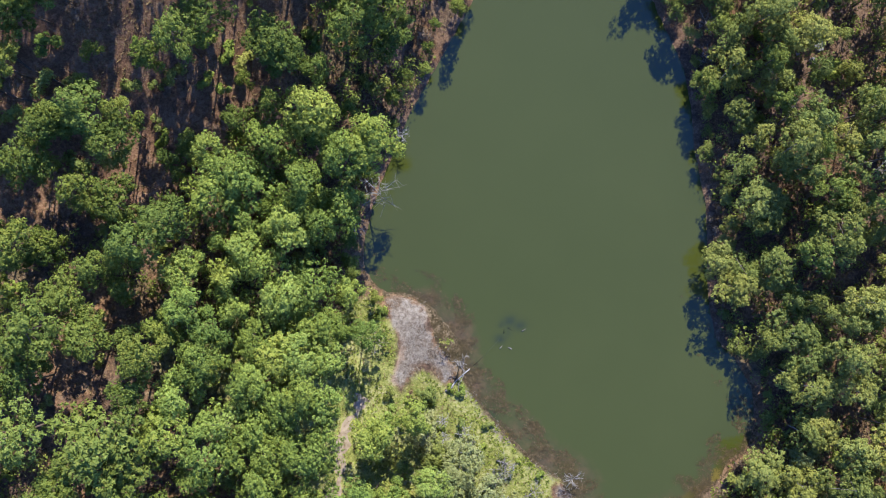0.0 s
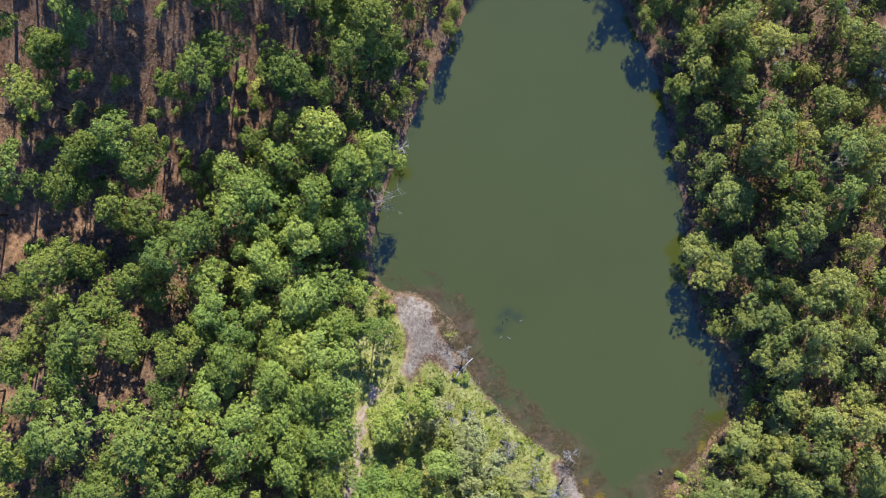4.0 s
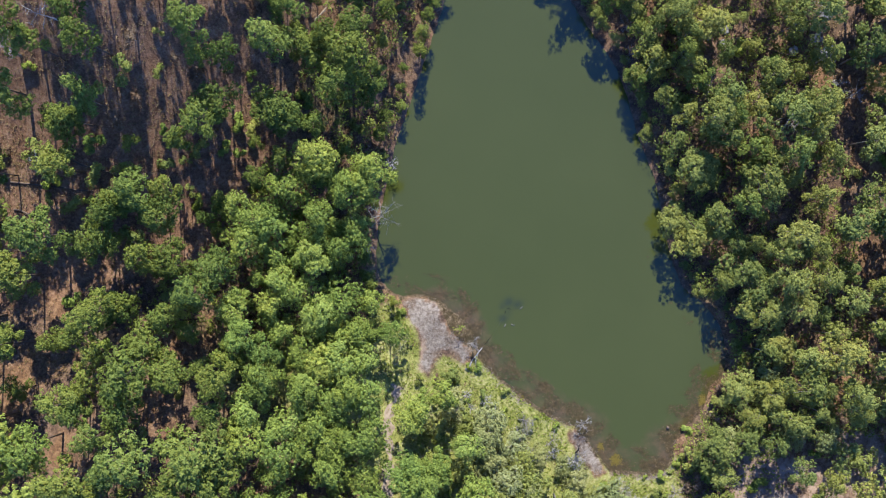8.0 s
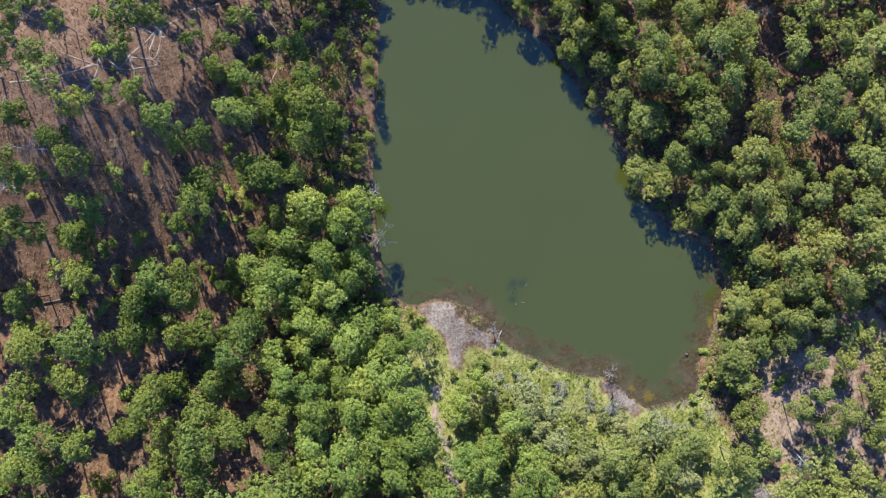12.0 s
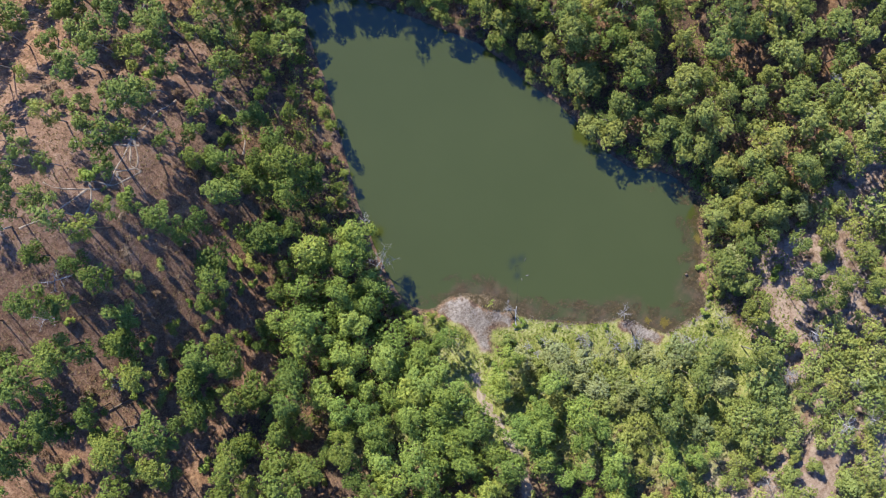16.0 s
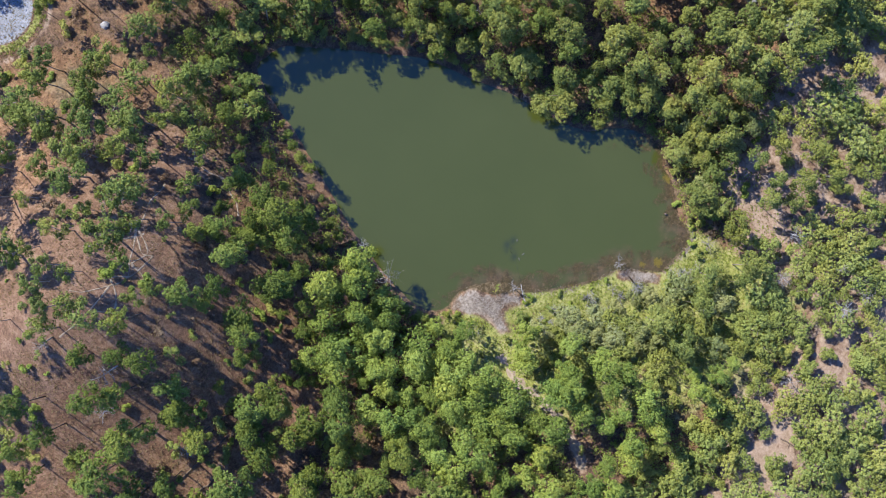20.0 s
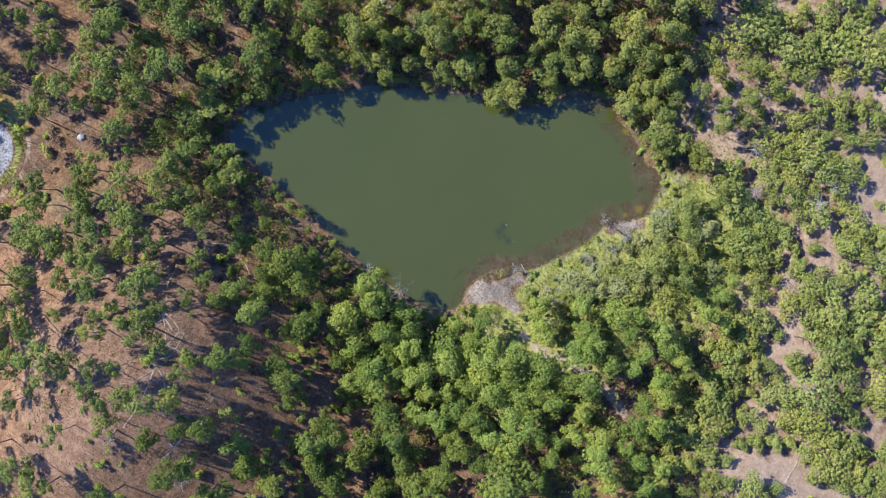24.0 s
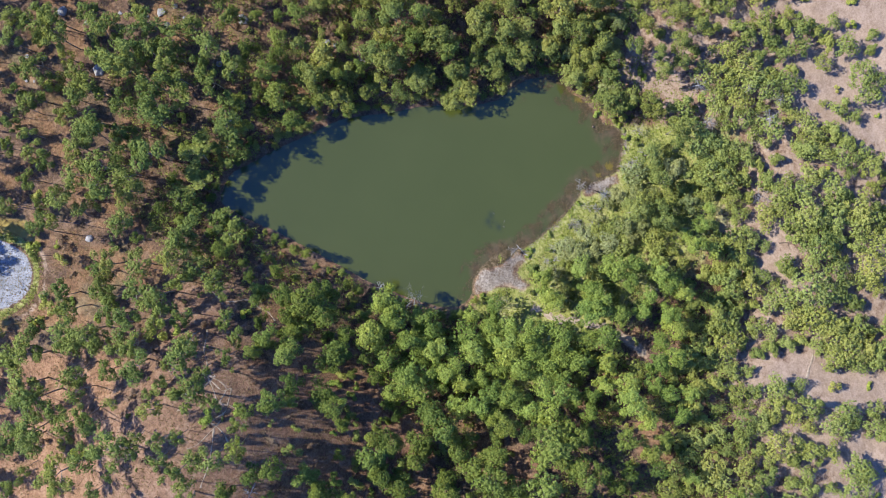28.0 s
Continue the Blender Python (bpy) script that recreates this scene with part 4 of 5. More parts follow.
BUSHES_SOUTH_C = [(-35.8, -43.2, 0.57), (-37.7, -39.2, 0.66), (-37.8, -47.2, 0.66), (-35.0, -52.2, 0.58), (-38.9, -52.1, 0.58), (-33.8, -58.9, 0.50), (-35.7, -57.3, 0.33), (-36.3, -63.5, 0.66), (-37.4, -65.0, 0.58),
                  (-40.1, -59.3, 0.41), (-40.3, -63.4, 0.66), (-38.6, -36.3, 0.66), (-39.5, -33.3, 0.57), (-39.7, -44.2, 0.57), (-33.8, -34.0, 0.57)]
WEST_FAR = [(-56.5, 43.3, 0.80), (-48.3, 42.9, 0.69), (-50.5, 38.2, 0.70), (-48.8, 33.3, 1.12), (-43.2, 33.7, 1.11), (-39.5, 39.3, 0.77), (-38.3, 36.9, 0.68), (-45.8, 46.9, 0.68), (-47.6, 25.6, 0.72),
            (-32.5, 36.1, 0.62), (-36.4, 43.5, 0.60), (-52.0, 45.7, 0.79), (-48.5, 19.6, 1.08), (-36.7, 1.2, 1.09), (-52.6, 9.7, 0.95), (-40.8, 0.8, 0.60), (-50.0, 0.9, 0.59)]
for kind, places in (("dark", WEST_WOOD), ("dark", WEST_FAR), ("grove", WEST_BANK), ("grove", GROVE), ("grove", GROVE_EAST_A), ("grove", GROVE_EAST_B), ("east", EAST_NORTH), ("east", EAST), ("pale", SHORE_EAST), ("dark", WEST_SLOPE), ("grove", WEST_EDGE), ("grove", SOUTH_GROVE), ("grove", SOUTH_TREES), ("pale", SHORE_SOUTH), ("east", EAST_SOUTH), ("dark", NORTH_EAST), ("east", EAST_FAR), ("pine", PINES_NORTH_A), ("pine", PINES_NORTH_B), ("pine", PINES_LAKE_A), ("pine", PINES_LAKE_B), ("pine", PINES_HILL_A), ("pine", PINES_HILL_B), ("bush", BUSHES_EAST_A), ("bush", BUSHES_EAST_B), ("bush", BUSHES_EAST_C), ("bush", BUSHES_SOUTH_A), ("bush", BUSHES_SOUTH_B), ("bush", BUSHES_SOUTH_C)):
    for x, y, size in places:
        if edge_distance(x, y, PATH, False) < 1.7:
            continue
        # west of -27 darker leaves stand in for the weaker sun on the slope
        plant("dark" if kind == "grove" and x < -27 else kind, x, y, size * (1.31 if kind == "pine" else 1.25 if kind == "bush" else 1.0))


SEEN = [[(-54, 102), (60, 104), (58, -88), (-55, -83)], [(-2, 106), (86, -36), (2, -85), (-81, 54)], [(-45, 80), (85, 15), (43, -60), (-81, 2)]]


def edge_trees():
    """Low trees crowding the steep east and west shores."""
    rng = random.Random(21)
    n, run = len(POND), 0.0
    for k in range(n):
        a, b = POND[k], POND[(k + 1) % n]
        step = b - a
        size = math.hypot(*step)
        run += size
        if run < 1.5 or south_of(a[0], a[1]) > 0.35 or math.hypot(a[0] + 1, a[1] + 1.5) < 7.6:
            continue
        run = 0.0
        out = np.array((-step[1], step[0])) / size
        x, y = a + out * rng.uniform(0.6, 1.9)
        if edge_distance(x, y, POND) < 0.3:
            x, y = a - out * rng.uniform(0.6, 1.9)
        plant("east" if x > 14 else "dark", float(x), float(y), rng.uniform(0.22, 0.42))


edge_trees()


def fill_woods():
    """The rest of the woods, by the kind and the closeness of the trees in each part."""
    rng = random.Random(4)
    spots = [(rng.uniform(-82, 82), rng.uniform(-92, 104)) for _ in range(30000)]
    xs, ys = np.array(spots).T
    d, hill, slope = edge_distance(xs, ys, POND), inside(xs, ys, [HILL_CLEARING], 3), inside(xs, ys, [SLOPE], 3)
    glade, path, lake, beach = inside(xs, ys, CLEARINGS, 2), edge_distance(xs, ys, PATH, False), edge_distance(xs, ys, LAKE), inside(xs, ys, SAND, 2.5)
    seen = inside(xs, ys, SEEN, 1)
    open_wood = inside(xs, ys, [WEST_OPEN], 2)
    gaps, shift = ripple(xs, ys, 4.5, 7), 6 * ripple(xs, ys, 6, 9)
    for i, (x, y) in enumerate(spots):
        south = south_of(x, y)
        if seen[i] == 0 or d[i] < (0.8 if x > 22 and south < 0.5 else 1.7 if south < 0.5 else 4.0) or abs(path[i]) < 3.0 or lake[i] < 2.5 or beach[i] > 0 or math.hypot(x + 1.0, y + 1.5) < 5.5:
            continue
        if glade[i] > 0.5:
            if rng.random() < 0.12 and clear_of(x, y, 3.6):
                plant("shrub", x, y, rng.uniform(0.5, 1.3))
            continue
        if open_wood[i] > 0.5:
            kind, gap, size = ("dark", 5.4, rng.uniform(0.9, 1.25)) if rng.random() < 0.85 else ("shrub", 4.2, rng.uniform(0.6, 1.3))
        elif hill[i] > 0.5 or slope[i] > 0.5:
            kind, gap, size = ("pine", 5.0, rng.uniform(0.75, 1.1)) if rng.random() < 0.75 else ("shrub", 3.0, rng.uniform(0.5, 1.3))
        elif y < -24 and x - y > 50 + shift[i] or y < -46 + shift[i]:
            if gaps[i] > 0.27:
                if rng.random() < 0.1 and clear_of(x, y, 3.0):
                    plant("shrub", x, y, rng.uniform(0.5, 1.2))
                continue
            kind, gap, size = "bush", rng.uniform(2.9, 3.9), rng.uniform(0.7, 1.25)
        elif south > 0.5 and d[i] < 12 + shift[i] and x > -8 and y < 0:
            kind, gap, size = ("pale", 2.1, rng.uniform(0.6, 1.0)) if rng.random() < 0.55 else ("bush", 2.1, rng.uniform(0.6, 1.05))
        elif x > 22 and y < 42 + shift[i]:
            kind, gap, size = ("east", 3.7, rng.uniform(0.7, 1.1) if d[i] > 5 else rng.uniform(0.6, 0.8)) if d[i] > 2.2 else ("east", 1.9, rng.uniform(0.3, 0.5))
        elif x < -22 + shift[i] * 0.6 and 18 < y < 48:
            kind, gap, size = "pine", 7.0, rng.uniform(0.75, 1.1)
        elif y > 26 + (0.3 * (x + 22) if x < 0 else 10):
            kind, gap, size = ("pine", 4.4, rng.uniform(0.65, 0.95)) if d[i] > 9 else ("dark", 3.5, 0.8)
        else:
            kind, gap, size = ("grove", 3.8, rng.uniform(0.65, 1.1) if d[i] > 4 else 0.75) if y > -15 else ("grove" if rng.random() < 0.25 else "bush", 2.9, rng.uniform(0.6, 0.9))
        # most western and northern grove trees take the leaves with shade in their colour
        if kind == "grove" and (x < -24 and y > 2 or y > 16) and (rng.random() < 0.7 or y > 18):
            kind = "dark"
        if -44 < x < 48 and -74 < y < 90 and not (south > 0.5 and d[i] < 16):          # only low growth between the trees set out above
            if kind == "pine" and rng.random() < 0.93 or open_wood[i] > 0.5 or x < -26 and -28 < y < 10:
                continue
            gap, size = (2.6, rng.uniform(0.5, 0.9)) if kind == "bush" else (gap * 0.86, rng.uniform(0.36, 0.6))
        if clear_of(x, y, gap):
            plant(kind, x, y, size)
    # dry and green shrubs between the trees and along the shore
    for n in range(950):
        a = rng.random()
        if a < 0.4:
            x, y, kind = rng.uniform(-60, 60), rng.uniform(-30, 85), "dry" if rng.random() < 0.55 else "shrub"
        elif a < 0.65:
            k = rng.randrange(len(POND))
            x, y = POND[k][0] + rng.gauss(0, 2.2), POND[k][1] + rng.gauss(0, 2.2)
            kind = "shrub" if rng.random() < 0.35 or y < 2 and x < 29 else "dry"
        else:
            x, y, kind = rng.uniform(-45, 30), rng.uniform(-40, 30), "shrub"
        if edge_distance(x, y, POND) > 0.4 and inside(x, y, SAND, 1.5) < 0.2 and math.hypot(x + 1.0, y + 1.5) > 6.0 and clear_of(x, y, 1.1):
            plant(kind, x, y, rng.uniform(0.6, 1.4) if y > 0 or x > 27 else rng.uniform(0.35, 0.75))


fill_woods()
grow()


# ---- dead wood, stones, paths ----
def rods(name, runs, material, parent=None, sides=5):
    """A mesh of one or more tapering rods: each a list of points with the radius at its start and end."""
    verts, faces = [], []
    for points, a, b in runs:
        n = len(points)
        tube(verts, faces, points, [a + (b - a) * k / (n - 1) for k in range(n)], sides)
    return mesh_object(name, verts, faces, material, parent, True)


def dead_tree(x, y, tall, spread, lean, seed, material, label, trunk_material=None):
    """A bare tree: a trunk and its limbs, each with twigs."""
    rng = random.Random(seed)
    tree = new("dead_tree")
    tree.location = (x, y, float(level(x, y)))
    lean = Vector((lean[0], lean[1], 0))
    top = lean + Vector((0, 0, tall))
    stem = [Vector((0, 0, -0.3)), lean * 0.3 + Vector((0, 0, tall * 0.4)), top]
    rods("trunk", [(stem, 0.035 * tall, 0.012 * tall)], trunk_material or material, tree, 6)
    for k in range(8):
        f = rng.uniform(0.35, 1.0)
        start = stem[1].lerp(stem[2], f)
        a = k * 0.785 + rng.uniform(-0.4, 0.4)
        out = Vector((math.cos(a), math.sin(a), rng.uniform(0.05, 0.6))) * spread * rng.uniform(0.6, 1.1)
        runs = [([start, start + out * 0.5 + Vector((0, 0, 0.15)), start + out], 0.035, 0.014)]
        for q in range(11):
            s = start + out * rng.uniform(0.3, 0.95)
            w = Vector((rng.gauss(0, 1), rng.gauss(0, 1), rng.gauss(0.1, 0.5))) * spread * 0.26
            runs.append(([s, s + w * 0.5, s + w + Vector((0, 0, 0.1))], 0.016, 0.008))
        rods("limb", runs, material, tree, 4)
    return tagged(tree, label, "dead tree", "dead trees")


dead_tree(-8.2, 14.2, 4.2, 2.5, (1.6, -0.3), 1, DEADWOOD, "bleached bare tree leaning out over the pond")
dead_tree(-5.3, 20.3, 2.6, 1.1, (0.9, 0.0), 2, DEADWOOD, "small bleached bare tree at the water's edge")
dead_tree(-10.2, 10.3, 2.8, 1.3, (0.8, -0.2), 3, DEADWOOD, "small bleached bare tree at the water's edge")
dead_tree(1.2, -6.9, 2.2, 1.0, (1.0, 3.6), 4, DEADWOOD, "dark snag with a bleached top on the muddy shore", WETWOOD)
dead_tree(13.9, -17.4, 2.0, 1.1, (0.2, 0.5), 5, DEADWOOD, "bleached bare bush standing in the shallows", WETWOOD)
dead_tree(12.7, -20.8, 4.6, 0.7, (0.2, 2.0), 6, BARK, "thin dark dead tree on the grassy shore")
dead_tree(13.5, -23.1, 1.6, 0.6, (0.2, 0.8), 7, BARK, "thin dark dead tree on the grassy shore")
dead_tree(17.2, -26.7, 2.4, 0.8, (0.4, 0.8), 8, DEADWOOD, "bleached bare bush behind the grassy shore")
dead_tree(6.6, -15.5, 2.2, 1.3, (0.2, 0.4), 9, BARK_GREY, "grey bare bush behind the grassy shore")
dead_tree(9.7, -18.6, 2.0, 1.3, (0.2, 0.4), 10, BARK_GREY, "grey bare bush behind the grassy shore")
dead_tree(-7.5, -2.3, 2.2, 1.2, (0.2, 0.4), 11, BARK_GREY, "grey bare bush behind the grassy shore")
dead_tree(24.1, -28.0, 2.4, 1.4, (0.2, 0.4), 12, BARK_GREY, "grey bare bush behind the grassy shore")
dead_tree(29.0, 29.0, 2.2, 1.3, (-0.6, 0.2), 13, BARK_GREY, "grey bare bush at the water's edge")
dead_tree(28.7, 32.7, 2.4, 1.3, (-0.6, -0.2), 14, BARK_GREY, "grey bare bush at the water's edge")


def bare_bushes():
    """Wispy grey bushes in the grass of the low shore."""
    rng = random.Random(77)
    for k in range(18):
        f = (k + rng.random()) / 18
        x, y = 1.2 + 21 * f, -9.2 - 18.5 * f
        x, y = x - rng.uniform(0.8, 4.2), y - rng.uniform(0.2, 2.0)
        if edge_distance(x, y, POND) > 0.8 and inside(x, y, SAND, 1) < 0.2:
            dead_tree(x, y, rng.uniform(1.2, 2.2), rng.uniform(0.8, 1.3), (rng.gauss(0, 0.3), rng.gauss(0, 0.3)), 200 + k, DEADWOOD, "grey bare bush behind the grassy shore")


bare_bushes()


def bare_trees():
    """Leafless grey trees standing among the green ones."""
    rng = random.Random(91)
    for k in range(34):
        x, y = (rng.uniform(-6, 40), rng.uniform(-55, -22)) if k < 18 else (rng.uniform(31, 58), rng.uniform(-18, 40)) if k < 26 else (rng.uniform(-46, -12), rng.uniform(20, 60))
        if edge_distance(x, y, POND) > 2 and clear_of(x, y, 1.0):
            dead_tree(x, y, rng.uniform(3.2, 5.2), rng.uniform(1.1, 1.7), (rng.gauss(0, 0.5), rng.gauss(0, 0.5)), 400 + k, DEADWOOD if k % 2 else BARK_GREY, "leafless grey tree standing among green trees")


bare_trees()


def brush_pile(x, y, seed):
    """A heap of cut grey branches."""
    rng = random.Random(seed)
    pile = new("brush_pile")
    pile.location = (x, y, float(level(x, y)))
    for k in range(22):
        a, s = rng.uniform(0, 6.28), rng.uniform(0.8, 1.9)
        w = Vector((math.cos(a), math.sin(a), rng.uniform(-0.05, 0.12))) * s
        c = Vector((rng.gauss(0, 0.6), rng.gauss(0, 0.5), 0.1 + 0.028 * k))
        rods("branch", [([c - w, c + Vector((0, 0, 0.12)), c + w], 0.045, 0.02)], DEADWOOD, pile, 4)
    tagged(pile, "heap of grey cut branches on bare ground", "brush pile")


brush_pile(18.3, -41.1, 3)


def fallen_log(a, b, thick, material, label, seed):
    """A log on the ground from a to b, with stubs of branches."""
    rng = random.Random(seed)
    log = new("fallen_log")
    mid = Vector(((a[0] + b[0]) / 2, (a[1] + b[1]) / 2, float(level((a[0] + b[0]) / 2, (a[1] + b[1]) / 2))))
    log.location = mid
    points = []
    for k in range(6):
        x, y = a[0] + (b[0] - a[0]) * k / 5, a[1] + (b[1] - a[1]) * k / 5
        points.append(Vector((x + rng.gauss(0, 0.1), y + rng.gauss(0, 0.1), max(float(level(x, y)), 0) + thick * 0.7)) - mid)
    rods("stem", [(points, thick, thick * 0.5)], material, log, 7)
    for k in range(5):
        s = points[4].lerp(points[5], rng.random()) if k > 2 else points[rng.randrange(2, 5)]
        w = Vector((rng.gauss(0, 1), rng.gauss(0, 1), rng.uniform(0.1, 0.5))) * 0.9
        rods("branch", [([s, s + w * 0.6, s + w], thick * 0.35, 0.02)], material, log, 4)
    return tagged(log, label, "log", "fallen logs")


for k, (a, b) in enumerate([((-48.6, 25.0), (-39.6, 22.3)), ((-42.3, 26.7), (-35.8, 23.7)), ((-49.3, 21.9), (-45.5, 20.3)), ((8.5, -38.6), (8.2, -43.8)),
                            ((3.1, -52.9), (3.0, -56.8)), ((49.5, 24.8), (44.6, 27.1)), ((-9.8, -19.7), (-12.7, -17.8))]):
    fallen_log(a, b, 0.13, BARK, "dark fallen tree trunk lying on dry ground", 40 + k)
fallen_log((0.4, -7.6), (2.9, -5.3), 0.12, DEADWOOD, "bleached log lying across the muddy shore", 61)


def drowned_tree():
    """A tree sunk in the pond, its dark limbs just breaking the surface."""
    rng = random.Random(5)
    tree = new("drowned_tree")
    tree.location = (3.3, -4.9, 0)
    rods("trunk", [([(0, 0, -0.02), (1.5, 1.4, -0.03), (3.1, 3.2, -0.03)], 0.045, 0.035)], WETWOOD, tree, 5)
    for k in range(4):
        s = Vector((2.6, 2.6, -0.04)).lerp(Vector((3.9, 4.4, -0.04)), rng.random())
        a = rng.uniform(-0.6, 2.6)
        w = Vector((math.cos(a), math.sin(a), 0)) * rng.uniform(0.6, 1.9)
        rods("limb", [([s, s + w * 0.5 + Vector((rng.gauss(0, 0.2), rng.gauss(0, 0.2), 0.0)), s + w], 0.06, 0.045)], WETWOOD, tree, 4)
    tagged(tree, "dark drowned tree lying just under the pond's surface", "dead tree")
    for k, (x, y, a) in enumerate([(8.9, -0.9, 0.5), (7.4, -2.9, 2.6), (6.4, -2.8, 0.9)]):
        w = Vector((math.cos(a), math.sin(a), 0)) * 0.24
        stick = rods("floating_stick", [([-w + Vector((0, 0, 0.03)), Vector((0, 0, 0.09)), w + Vector((0, 0, 0.05))], 0.045, 0.03)], BARK_GREY)
        stick.location = (x, y, 0)
        tagged(stick, "bleached end of a branch showing above the water", "branch", "sticks in the pond")


drowned_tree()
stump = rods("stump", [([(0, 0, -0.4), (0, 0.02, 0.15), (0.05, 0.05, 0.35)], 0.22, 0.16)], BARK, None, 8)
stump.location = (25.1, -19.7, 0)
tagged(stump, "small dark stump standing out of the water", "stump")


def boulder(x, y, size, seed, label):
    rng = random.Random(seed)
    bm = bmesh.new()
    bmesh.ops.create_icosphere(bm, subdivisions=2, radius=size)
    for v in bm.verts:
        n = noise.noise(v.co * (1.1 / size) + Vector((seed, 0, 0))) * 0.5
        v.co *= 1 + n
        v.co.z = max(v.co.z * 0.62, -size * 0.3)
    me = bpy.data.meshes.new("boulder")
    bm.to_mesh(me)
    bm.free()
    me.materials.append(STONE)
    ob = new("boulder", me)
    ob.location, ob.rotation_euler = (x, y, float(level(x, y)) + size * 0.12), (0, 0, rng.uniform(0, 6.28))
    tagged(ob, label, "boulder", "boulders")


ROCKS = [(50.5, 29.0, 1.0), (52.4, 26.7, 0.9), (53.2, 24.5, 1.2), (49.1, 25.9, 0.6), (40.9, 30.2, 0.7), (40.4, 28.5, 0.5), (54.0, 29.8, 0.8), (62.0, -13.3, 1.0),
         (61.7, -20.9, 1.1), (46.6, 60.9, 0.8), (45.1, 45.7, 1.0), (35.8, 72.6, 1.1), (46.8, 79.2, 0.9), (4.5, 74.0, 0.7), (44.1, 59.8, 0.6), (47.7, 58.3, 0.5)]
for k, (x, y, s) in enumerate(ROCKS):
    boulder(x, y, s, k, "weathered grey boulder lying among dry grass")
for k in range(26):
    rr = random.Random(300 + k)
    boulder(rr.uniform(33, 62), rr.uniform(22, 88), rr.uniform(0.25, 0.6), 60 + k, "small grey stone lying among dry grass")


def footpath(name, points, width, label):
    """A trodden strip that follows the ground."""
    line = rounded(points, 6, False)
    line = line + np.stack([ripple(line[:, 0], line[:, 1], 0.9, 2), ripple(line[:, 0], line[:, 1], 0.8, 6)], 1) * 0.25
    verts, faces = [], []
    for k, (x, y) in enumerate(line):
        a, b = line[max(k - 1, 0)], line[min(k + 1, len(line) - 1)]
        n = np.array((-(b - a)[1], (b - a)[0]))
        n = n / (np.linalg.norm(n) + 1e-9) * width * (0.5 + 0.28 * math.sin(k * 1.7) + 0.15 * math.sin(k * 0.6 + 1)) * 0.8
        for s in (-1, -0.4, 0.4, 1):
            px, py = x + n[0] * s, y + n[1] * s
            verts.append((px, py, float(level(px, py)) + (0.07 if abs(s) < 1 else -0.02)))
    for k in range(len(line) - 1):
        for s in range(3):
            i = 4 * k + s
            faces.append((i, i + 4, i + 5, i + 1))
    tagged(mesh_object(name, verts, faces, TRAIL, smooth=True), label, "path", kind="structure")


for points in ([(-3.9, 52.3), (-7.0, 48.4), (-6.7, 44.4), (-8.9, 40.9), (-10.6, 38.9)], [(-11.7, 50.6), (-15.9, 50.1), (-19.9, 48.6), (-24.9, 45.8), (-27.3, 46.6), (-30.4, 50.6)],
               [(-19.1, 48.9), (-21.1, 45.7), (-23.3, 46.3)], [(-26.6, 47.1), (-27.9, 45.0), (-30.5, 44.2)], [(-24.6, 53.1), (-21.8, 50.2), (-19.3, 47.7)],
               [(-18.7, 49.8), (-21.4, 46.5), (-21.5, 44.7), (-24.6, 45.3), (-26.9, 47.9)], [(-27.3, 46.6), (-31.7, 46.9), (-36.5, 48.4)], [(-23.3, 46.3), (-24.7, 43.1), (-27.2, 41.6)]):
    footpath("footpath", points, 0.28, "pale worn trail over the bare hill")
for points in ([(-1.7, -63.7), (-0.4, -69.0), (0.9, -73.5), (2.2, -79.4)], [(-13.9, -59.8), (-16.4, -58.5), (-20.4, -57.0), (-24.2, -55.4), (-29.4, -55.8)]):
    footpath("footpath", points, 0.5, "pale worn trail over bare earth")
footpath("footpath", [(-8.4, -8.0), (-9.4, -9.4), (-10.9, -13.0), (-11.2, -17.0), (-12.6, -21.5), (-14.6, -25.0), (-17.0, -28.0)], 1.6, "pale earth path leading from the beach into the trees")


# ---- ground cover ----
def tufts(name, places, size, material, label, category, seed, blades=5, flat=False, thick=0.3):
    """Many small tufts in one mesh."""
    rng = np.random.default_rng(seed)
    places = np.asarray(places)
    n = len(places)
    base = np.repeat(places, blades, 0)
    a = rng.uniform(0, 6.283, n * blades)
    s = size * rng.uniform(0.5, 1.4, n * blades)
    if flat:
        base = base + np.stack([rng.normal(scale=size * 0.8, size=n * blades), rng.normal(scale=size * 0.8, size=n * blades), rng.uniform(0.0, 0.03, n * blades)], 1)
        out = np.stack([np.cos(a), np.sin(a), 0 * a], 1) * s[:, None]
        side = np.stack([-np.sin(a), np.cos(a), 0 * a], 1) * (s * (thick + 0.2 if thick > 0.2 else thick))[:, None]
    else:
        tilt = rng.uniform(0.3, 1.2, n * blades)
        out = np.stack([np.cos(a) * np.sin(tilt), np.sin(a) * np.sin(tilt), np.cos(tilt)], 1) * s[:, None]
        side = np.stack([-np.sin(a), np.cos(a), 0 * a], 1) * (s * thick)[:, None]
    v = np.stack([base - side, base + side, base + out], 1).reshape(-1, 3)
    f = np.arange(len(v)).reshape(-1, 3)
    return tagged(mesh_object(name, v, f, material), label, category, kind="stuff")


def scatter(count, box, keep, seed, lift=0.0):
    rng = np.random.default_rng(seed)
    x, y = rng.uniform(box[0], box[1], count), rng.uniform(box[2], box[3], count)
    ok = rng.random(count) < keep(x, y)
    x, y = x[ok], y[ok]
    return np.stack([x, y, level(x, y) + lift], 1)


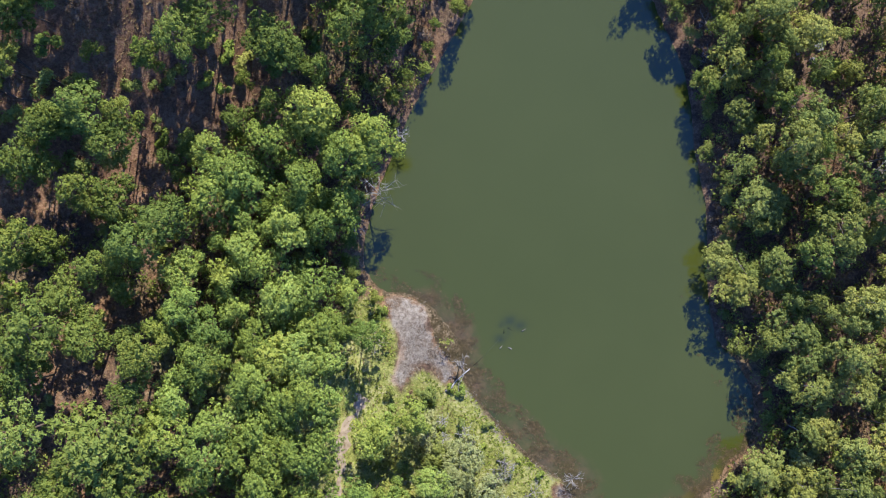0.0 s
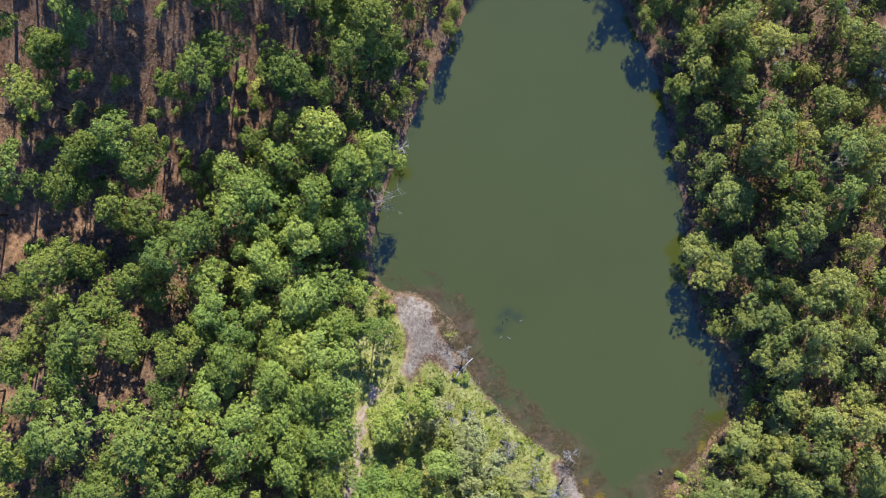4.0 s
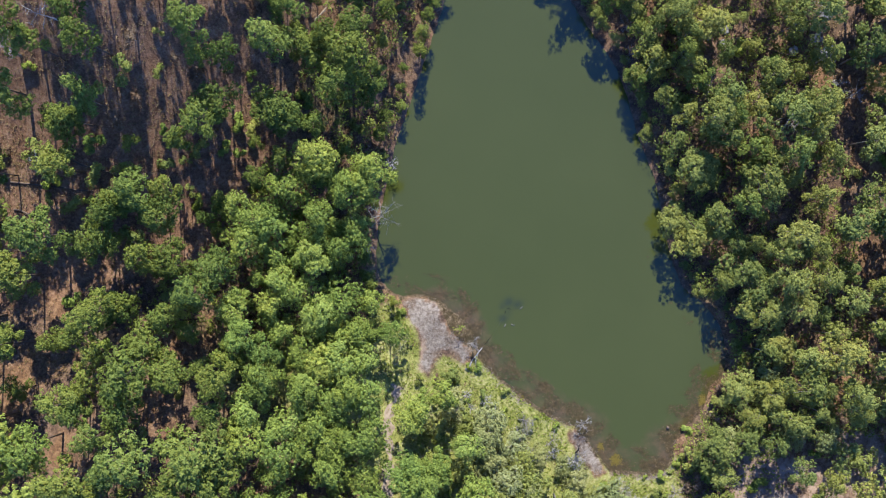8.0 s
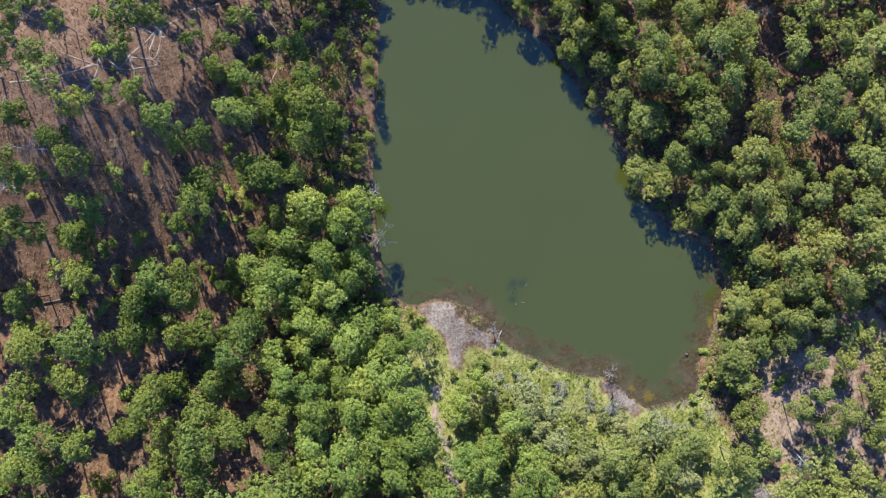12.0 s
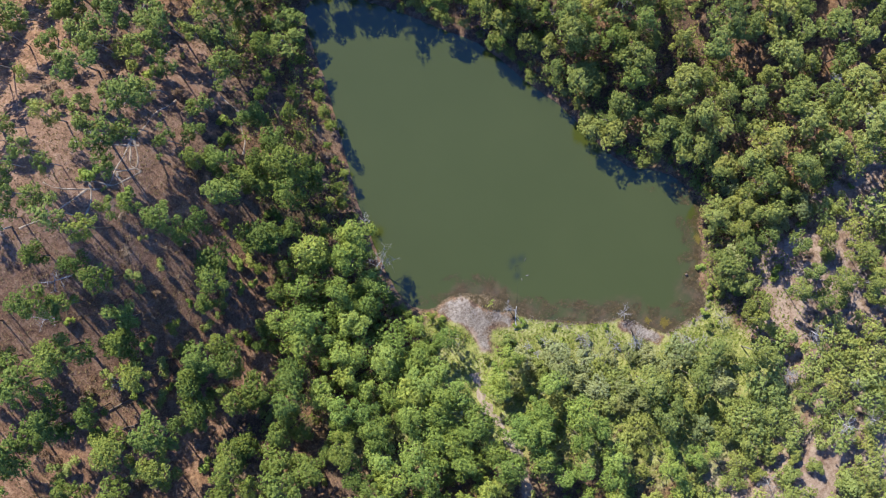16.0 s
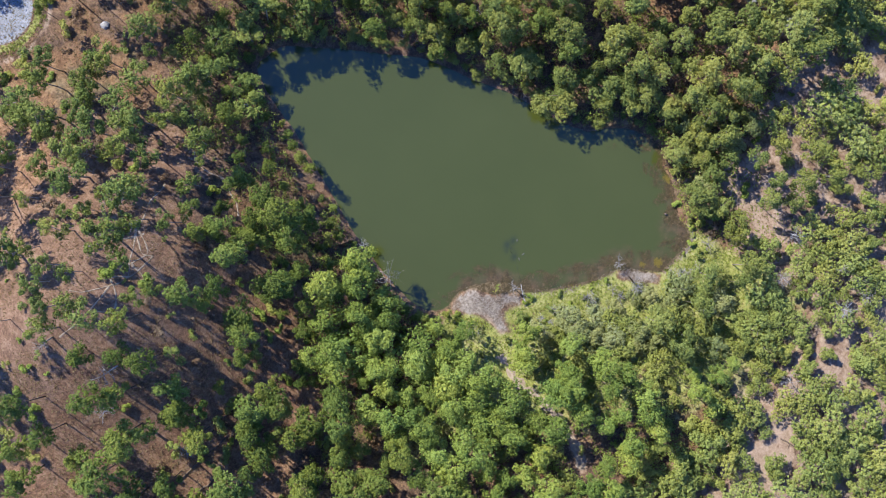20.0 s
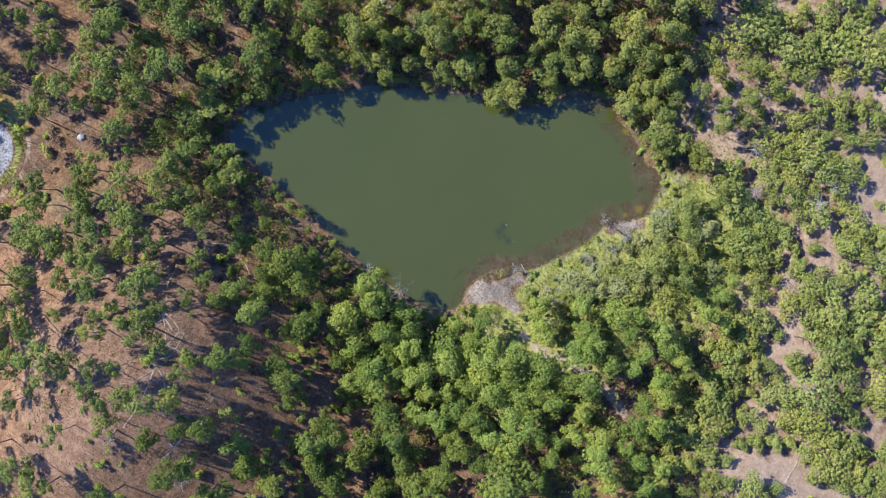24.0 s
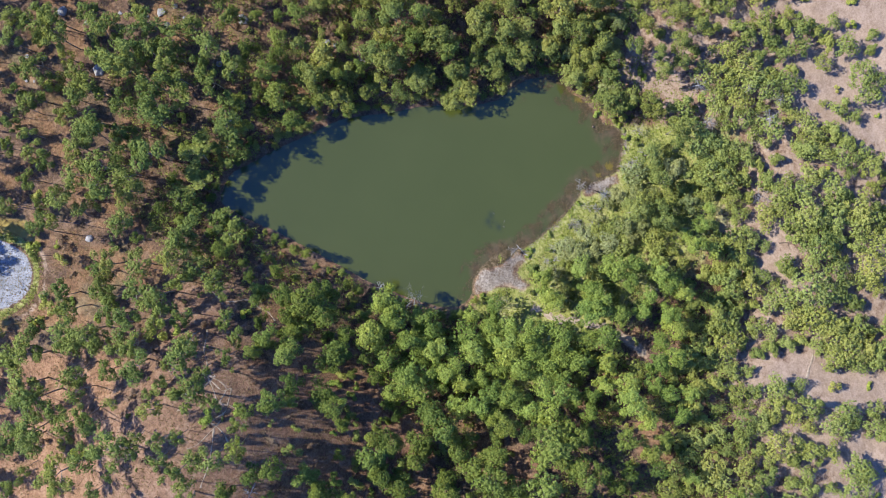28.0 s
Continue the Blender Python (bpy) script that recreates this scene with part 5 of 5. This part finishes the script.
dry = scatter(240000, (-66, 62, -50, 92), lambda x, y: (edge_distance(x, y, POND) > 0.8) * (np.hypot(x - 0.3, y + 2.6) > 4.6) * (1 - south_of(x, y) * 0.6) * (inside(x, y, SAND, 1) < 0.3) * (inside(x, y, [MUD_FLAT], 2) < 0.1) * np.clip(0.45 + 0.5 * ripple(x, y, 3.3, 2), 0.05, 1), 1)
tufts("dry_grass", dry, 0.25, GRASS_DRY, "tufts of dry brown grass under the trees", "grass", 1, 4, False, 0.15)
lush = scatter(40000, (-22, 38, -40, 12), lambda x, y: (edge_distance(x, y, POND) > 0.35) * (np.hypot(x - 0.6, y + 2.0) > 4.2) * np.clip(1.6 - edge_distance(x, y, POND) / 11, 0, 1) * np.clip(south_of(x, y) + np.exp(-((x + 7.5) ** 2 + (y + 1) ** 2) / 14), 0, 1) * (inside(x, y, SAND, 1.2) < 0.1) * (inside(x, y, [MUD_FLAT], 2) < 0.1) * np.clip(0.55 + 0.7 * ripple(x, y, 1.1, 2), 0.1, 1), 2)
tufts("green_grass", lush, 0.24, GRASS_LUSH, "fresh light green grass and herbs along the low shore", "grass", 2)
rim = scatter(9000, (-14, 10, 80, 104), lambda x, y: np.clip(1.0 - np.abs(edge_distance(x, y, LAKE) - 1.2) / 1.2 + 0.6 * ripple(x, y, 1.4, 5), 0, 1) * (edge_distance(x, y, LAKE) > 0.2), 9)
tufts("marsh_grass", rim, 0.22, GRASS_LUSH, "yellow-green marsh grass ringing the dried white lake bed", "grass", 9)
mat = scatter(75000, (-9, 36, -28, 8), lambda x, y: ((edge_distance(x, y, POND) < 0.4) & (edge_distance(x, y, POND) > -3.2) | (inside(x, y, [MUD_FLAT], 1) > 0.5)) * np.clip(1.05 + edge_distance(x, y, POND) / 2.6 + 1.3 * ripple(x, y, 0.8, 8), 0, 1) * np.clip(south_of(x, y - 2) + np.exp(-((x - 1.0) ** 2 + (y - 0.5) ** 2) / 26), 0, 1) * (1 - hollow(x, y)), 3)
mat[:, 2] = np.maximum(mat[:, 2], 0) + 0.015
tufts("water_weed", mat, 0.11, WEED, "brown weed and dead leaves in the shallow margin", "weed", 3, 4, True)
twigs = scatter(42000, (-8, 26, -28, 4), lambda x, y: masks(x, y)["sand"] * np.clip(0.3 + 0.7 * ripple(x, y, 0.7, 1), 0, 1), 4, 0.02)
tufts("beach_litter", twigs, 0.15, bark_material("pale_litter", (0.10, 0.086, 0.071), (0.28, 0.252, 0.218), 3), "pale dry twigs and litter strewn over the sandy beach", "litter", 4, 5, True, 0.14)
algae = np.concatenate([np.random.default_rng(7).normal(size=(n, 3)) * (sx, sy, 0) + (x, y, 0.02) for n, x, y, sx, sy in ((60, 17.8, -22.7, 0.35, 0.35), (22, 16.1, -20.7, 0.2, 0.2), (16, 7.0, -12.6, 0.15, 0.15), (40, 30.3, -17.2, 0.3, 0.4))])
tufts("algae", algae, 0.18, ALGAE, "yellow-green algae floating at the pond's edge", "algae", 5, 5, True)


def undergrowth(name, count, material, seed, label, tall):
    """Leafy thicket that fills the shade between the trunks in the closed woods."""
    rng = np.random.default_rng(seed)
    x, y = rng.uniform(-46, 52, count * 3), rng.uniform(-56, 70, count * 3)
    d = edge_distance(x, y, POND)
    closed = ((x < 14) & (y < 24) & (y > -52) & (south_of(x, y) < 0.5) | (x < 14) & (y < -12) & (d > 9) & (y > -46) | (x > 27) & (y > -24) & (y < 62) | (d < 13) & (y > 0) | (y > 44) & (x > 8) & (x < 40))
    ok = closed & (d > 0.5) & (inside(x, y, [WEST_OPEN, HILL_CLEARING, SLOPE], 2) < 0.4) & (inside(x, y, SAND + CLEARINGS, 2) < 0.2) & (edge_distance(x, y, PATH, False) > 2.0) & (rng.random(len(x)) < np.clip(0.6 + 0.7 * ripple(x, y, 3.1, 4), 0.05, 1))
    x, y = x[ok][:count], y[ok][:count]
    n = len(x)
    centres = np.stack([x, y, level(x, y) + rng.uniform(0.3, tall, n)], 1)
    v, f = sprays(rng, centres, rng.uniform(0.45, 1.0, n), 16, 0.15)
    tagged(mesh_object(name, v, f, material), label, "undergrowth", kind="stuff")


undergrowth("undergrowth", 6500, LEAF_DARK_SHADED, 31, "dark green leafy undergrowth filling the shade between trunks", 2.6)
undergrowth("undergrowth", 2200, LEAF_EAST, 32, "yellow-green leafy undergrowth between the trees", 2.0)


def far_woods():
    """Woods out to the skyline, too far off to tell the trees apart."""
    rng = np.random.default_rng(12)
    a, r = rng.uniform(0, 6.283, 3800), 60 + 380 * rng.random(3800) ** 1.3
    x, y = r * np.cos(a), 8 + r * np.sin(a)
    ok = inside(x, y, SEEN, 1) == 0
    x, y = x[ok], y[ok]
    n, per = len(x), 22
    centres = np.stack([x, y, level(x, y) + rng.uniform(5, 8, n)], 1)
    v, f = sprays(rng, centres, rng.uniform(1.8, 3.2, n), per, 1.1)
    tagged(mesh_object("far_woods", v, f, LEAF_PINE), "dark green woods stretching away to the skyline", "woods", kind="stuff")


far_woods()
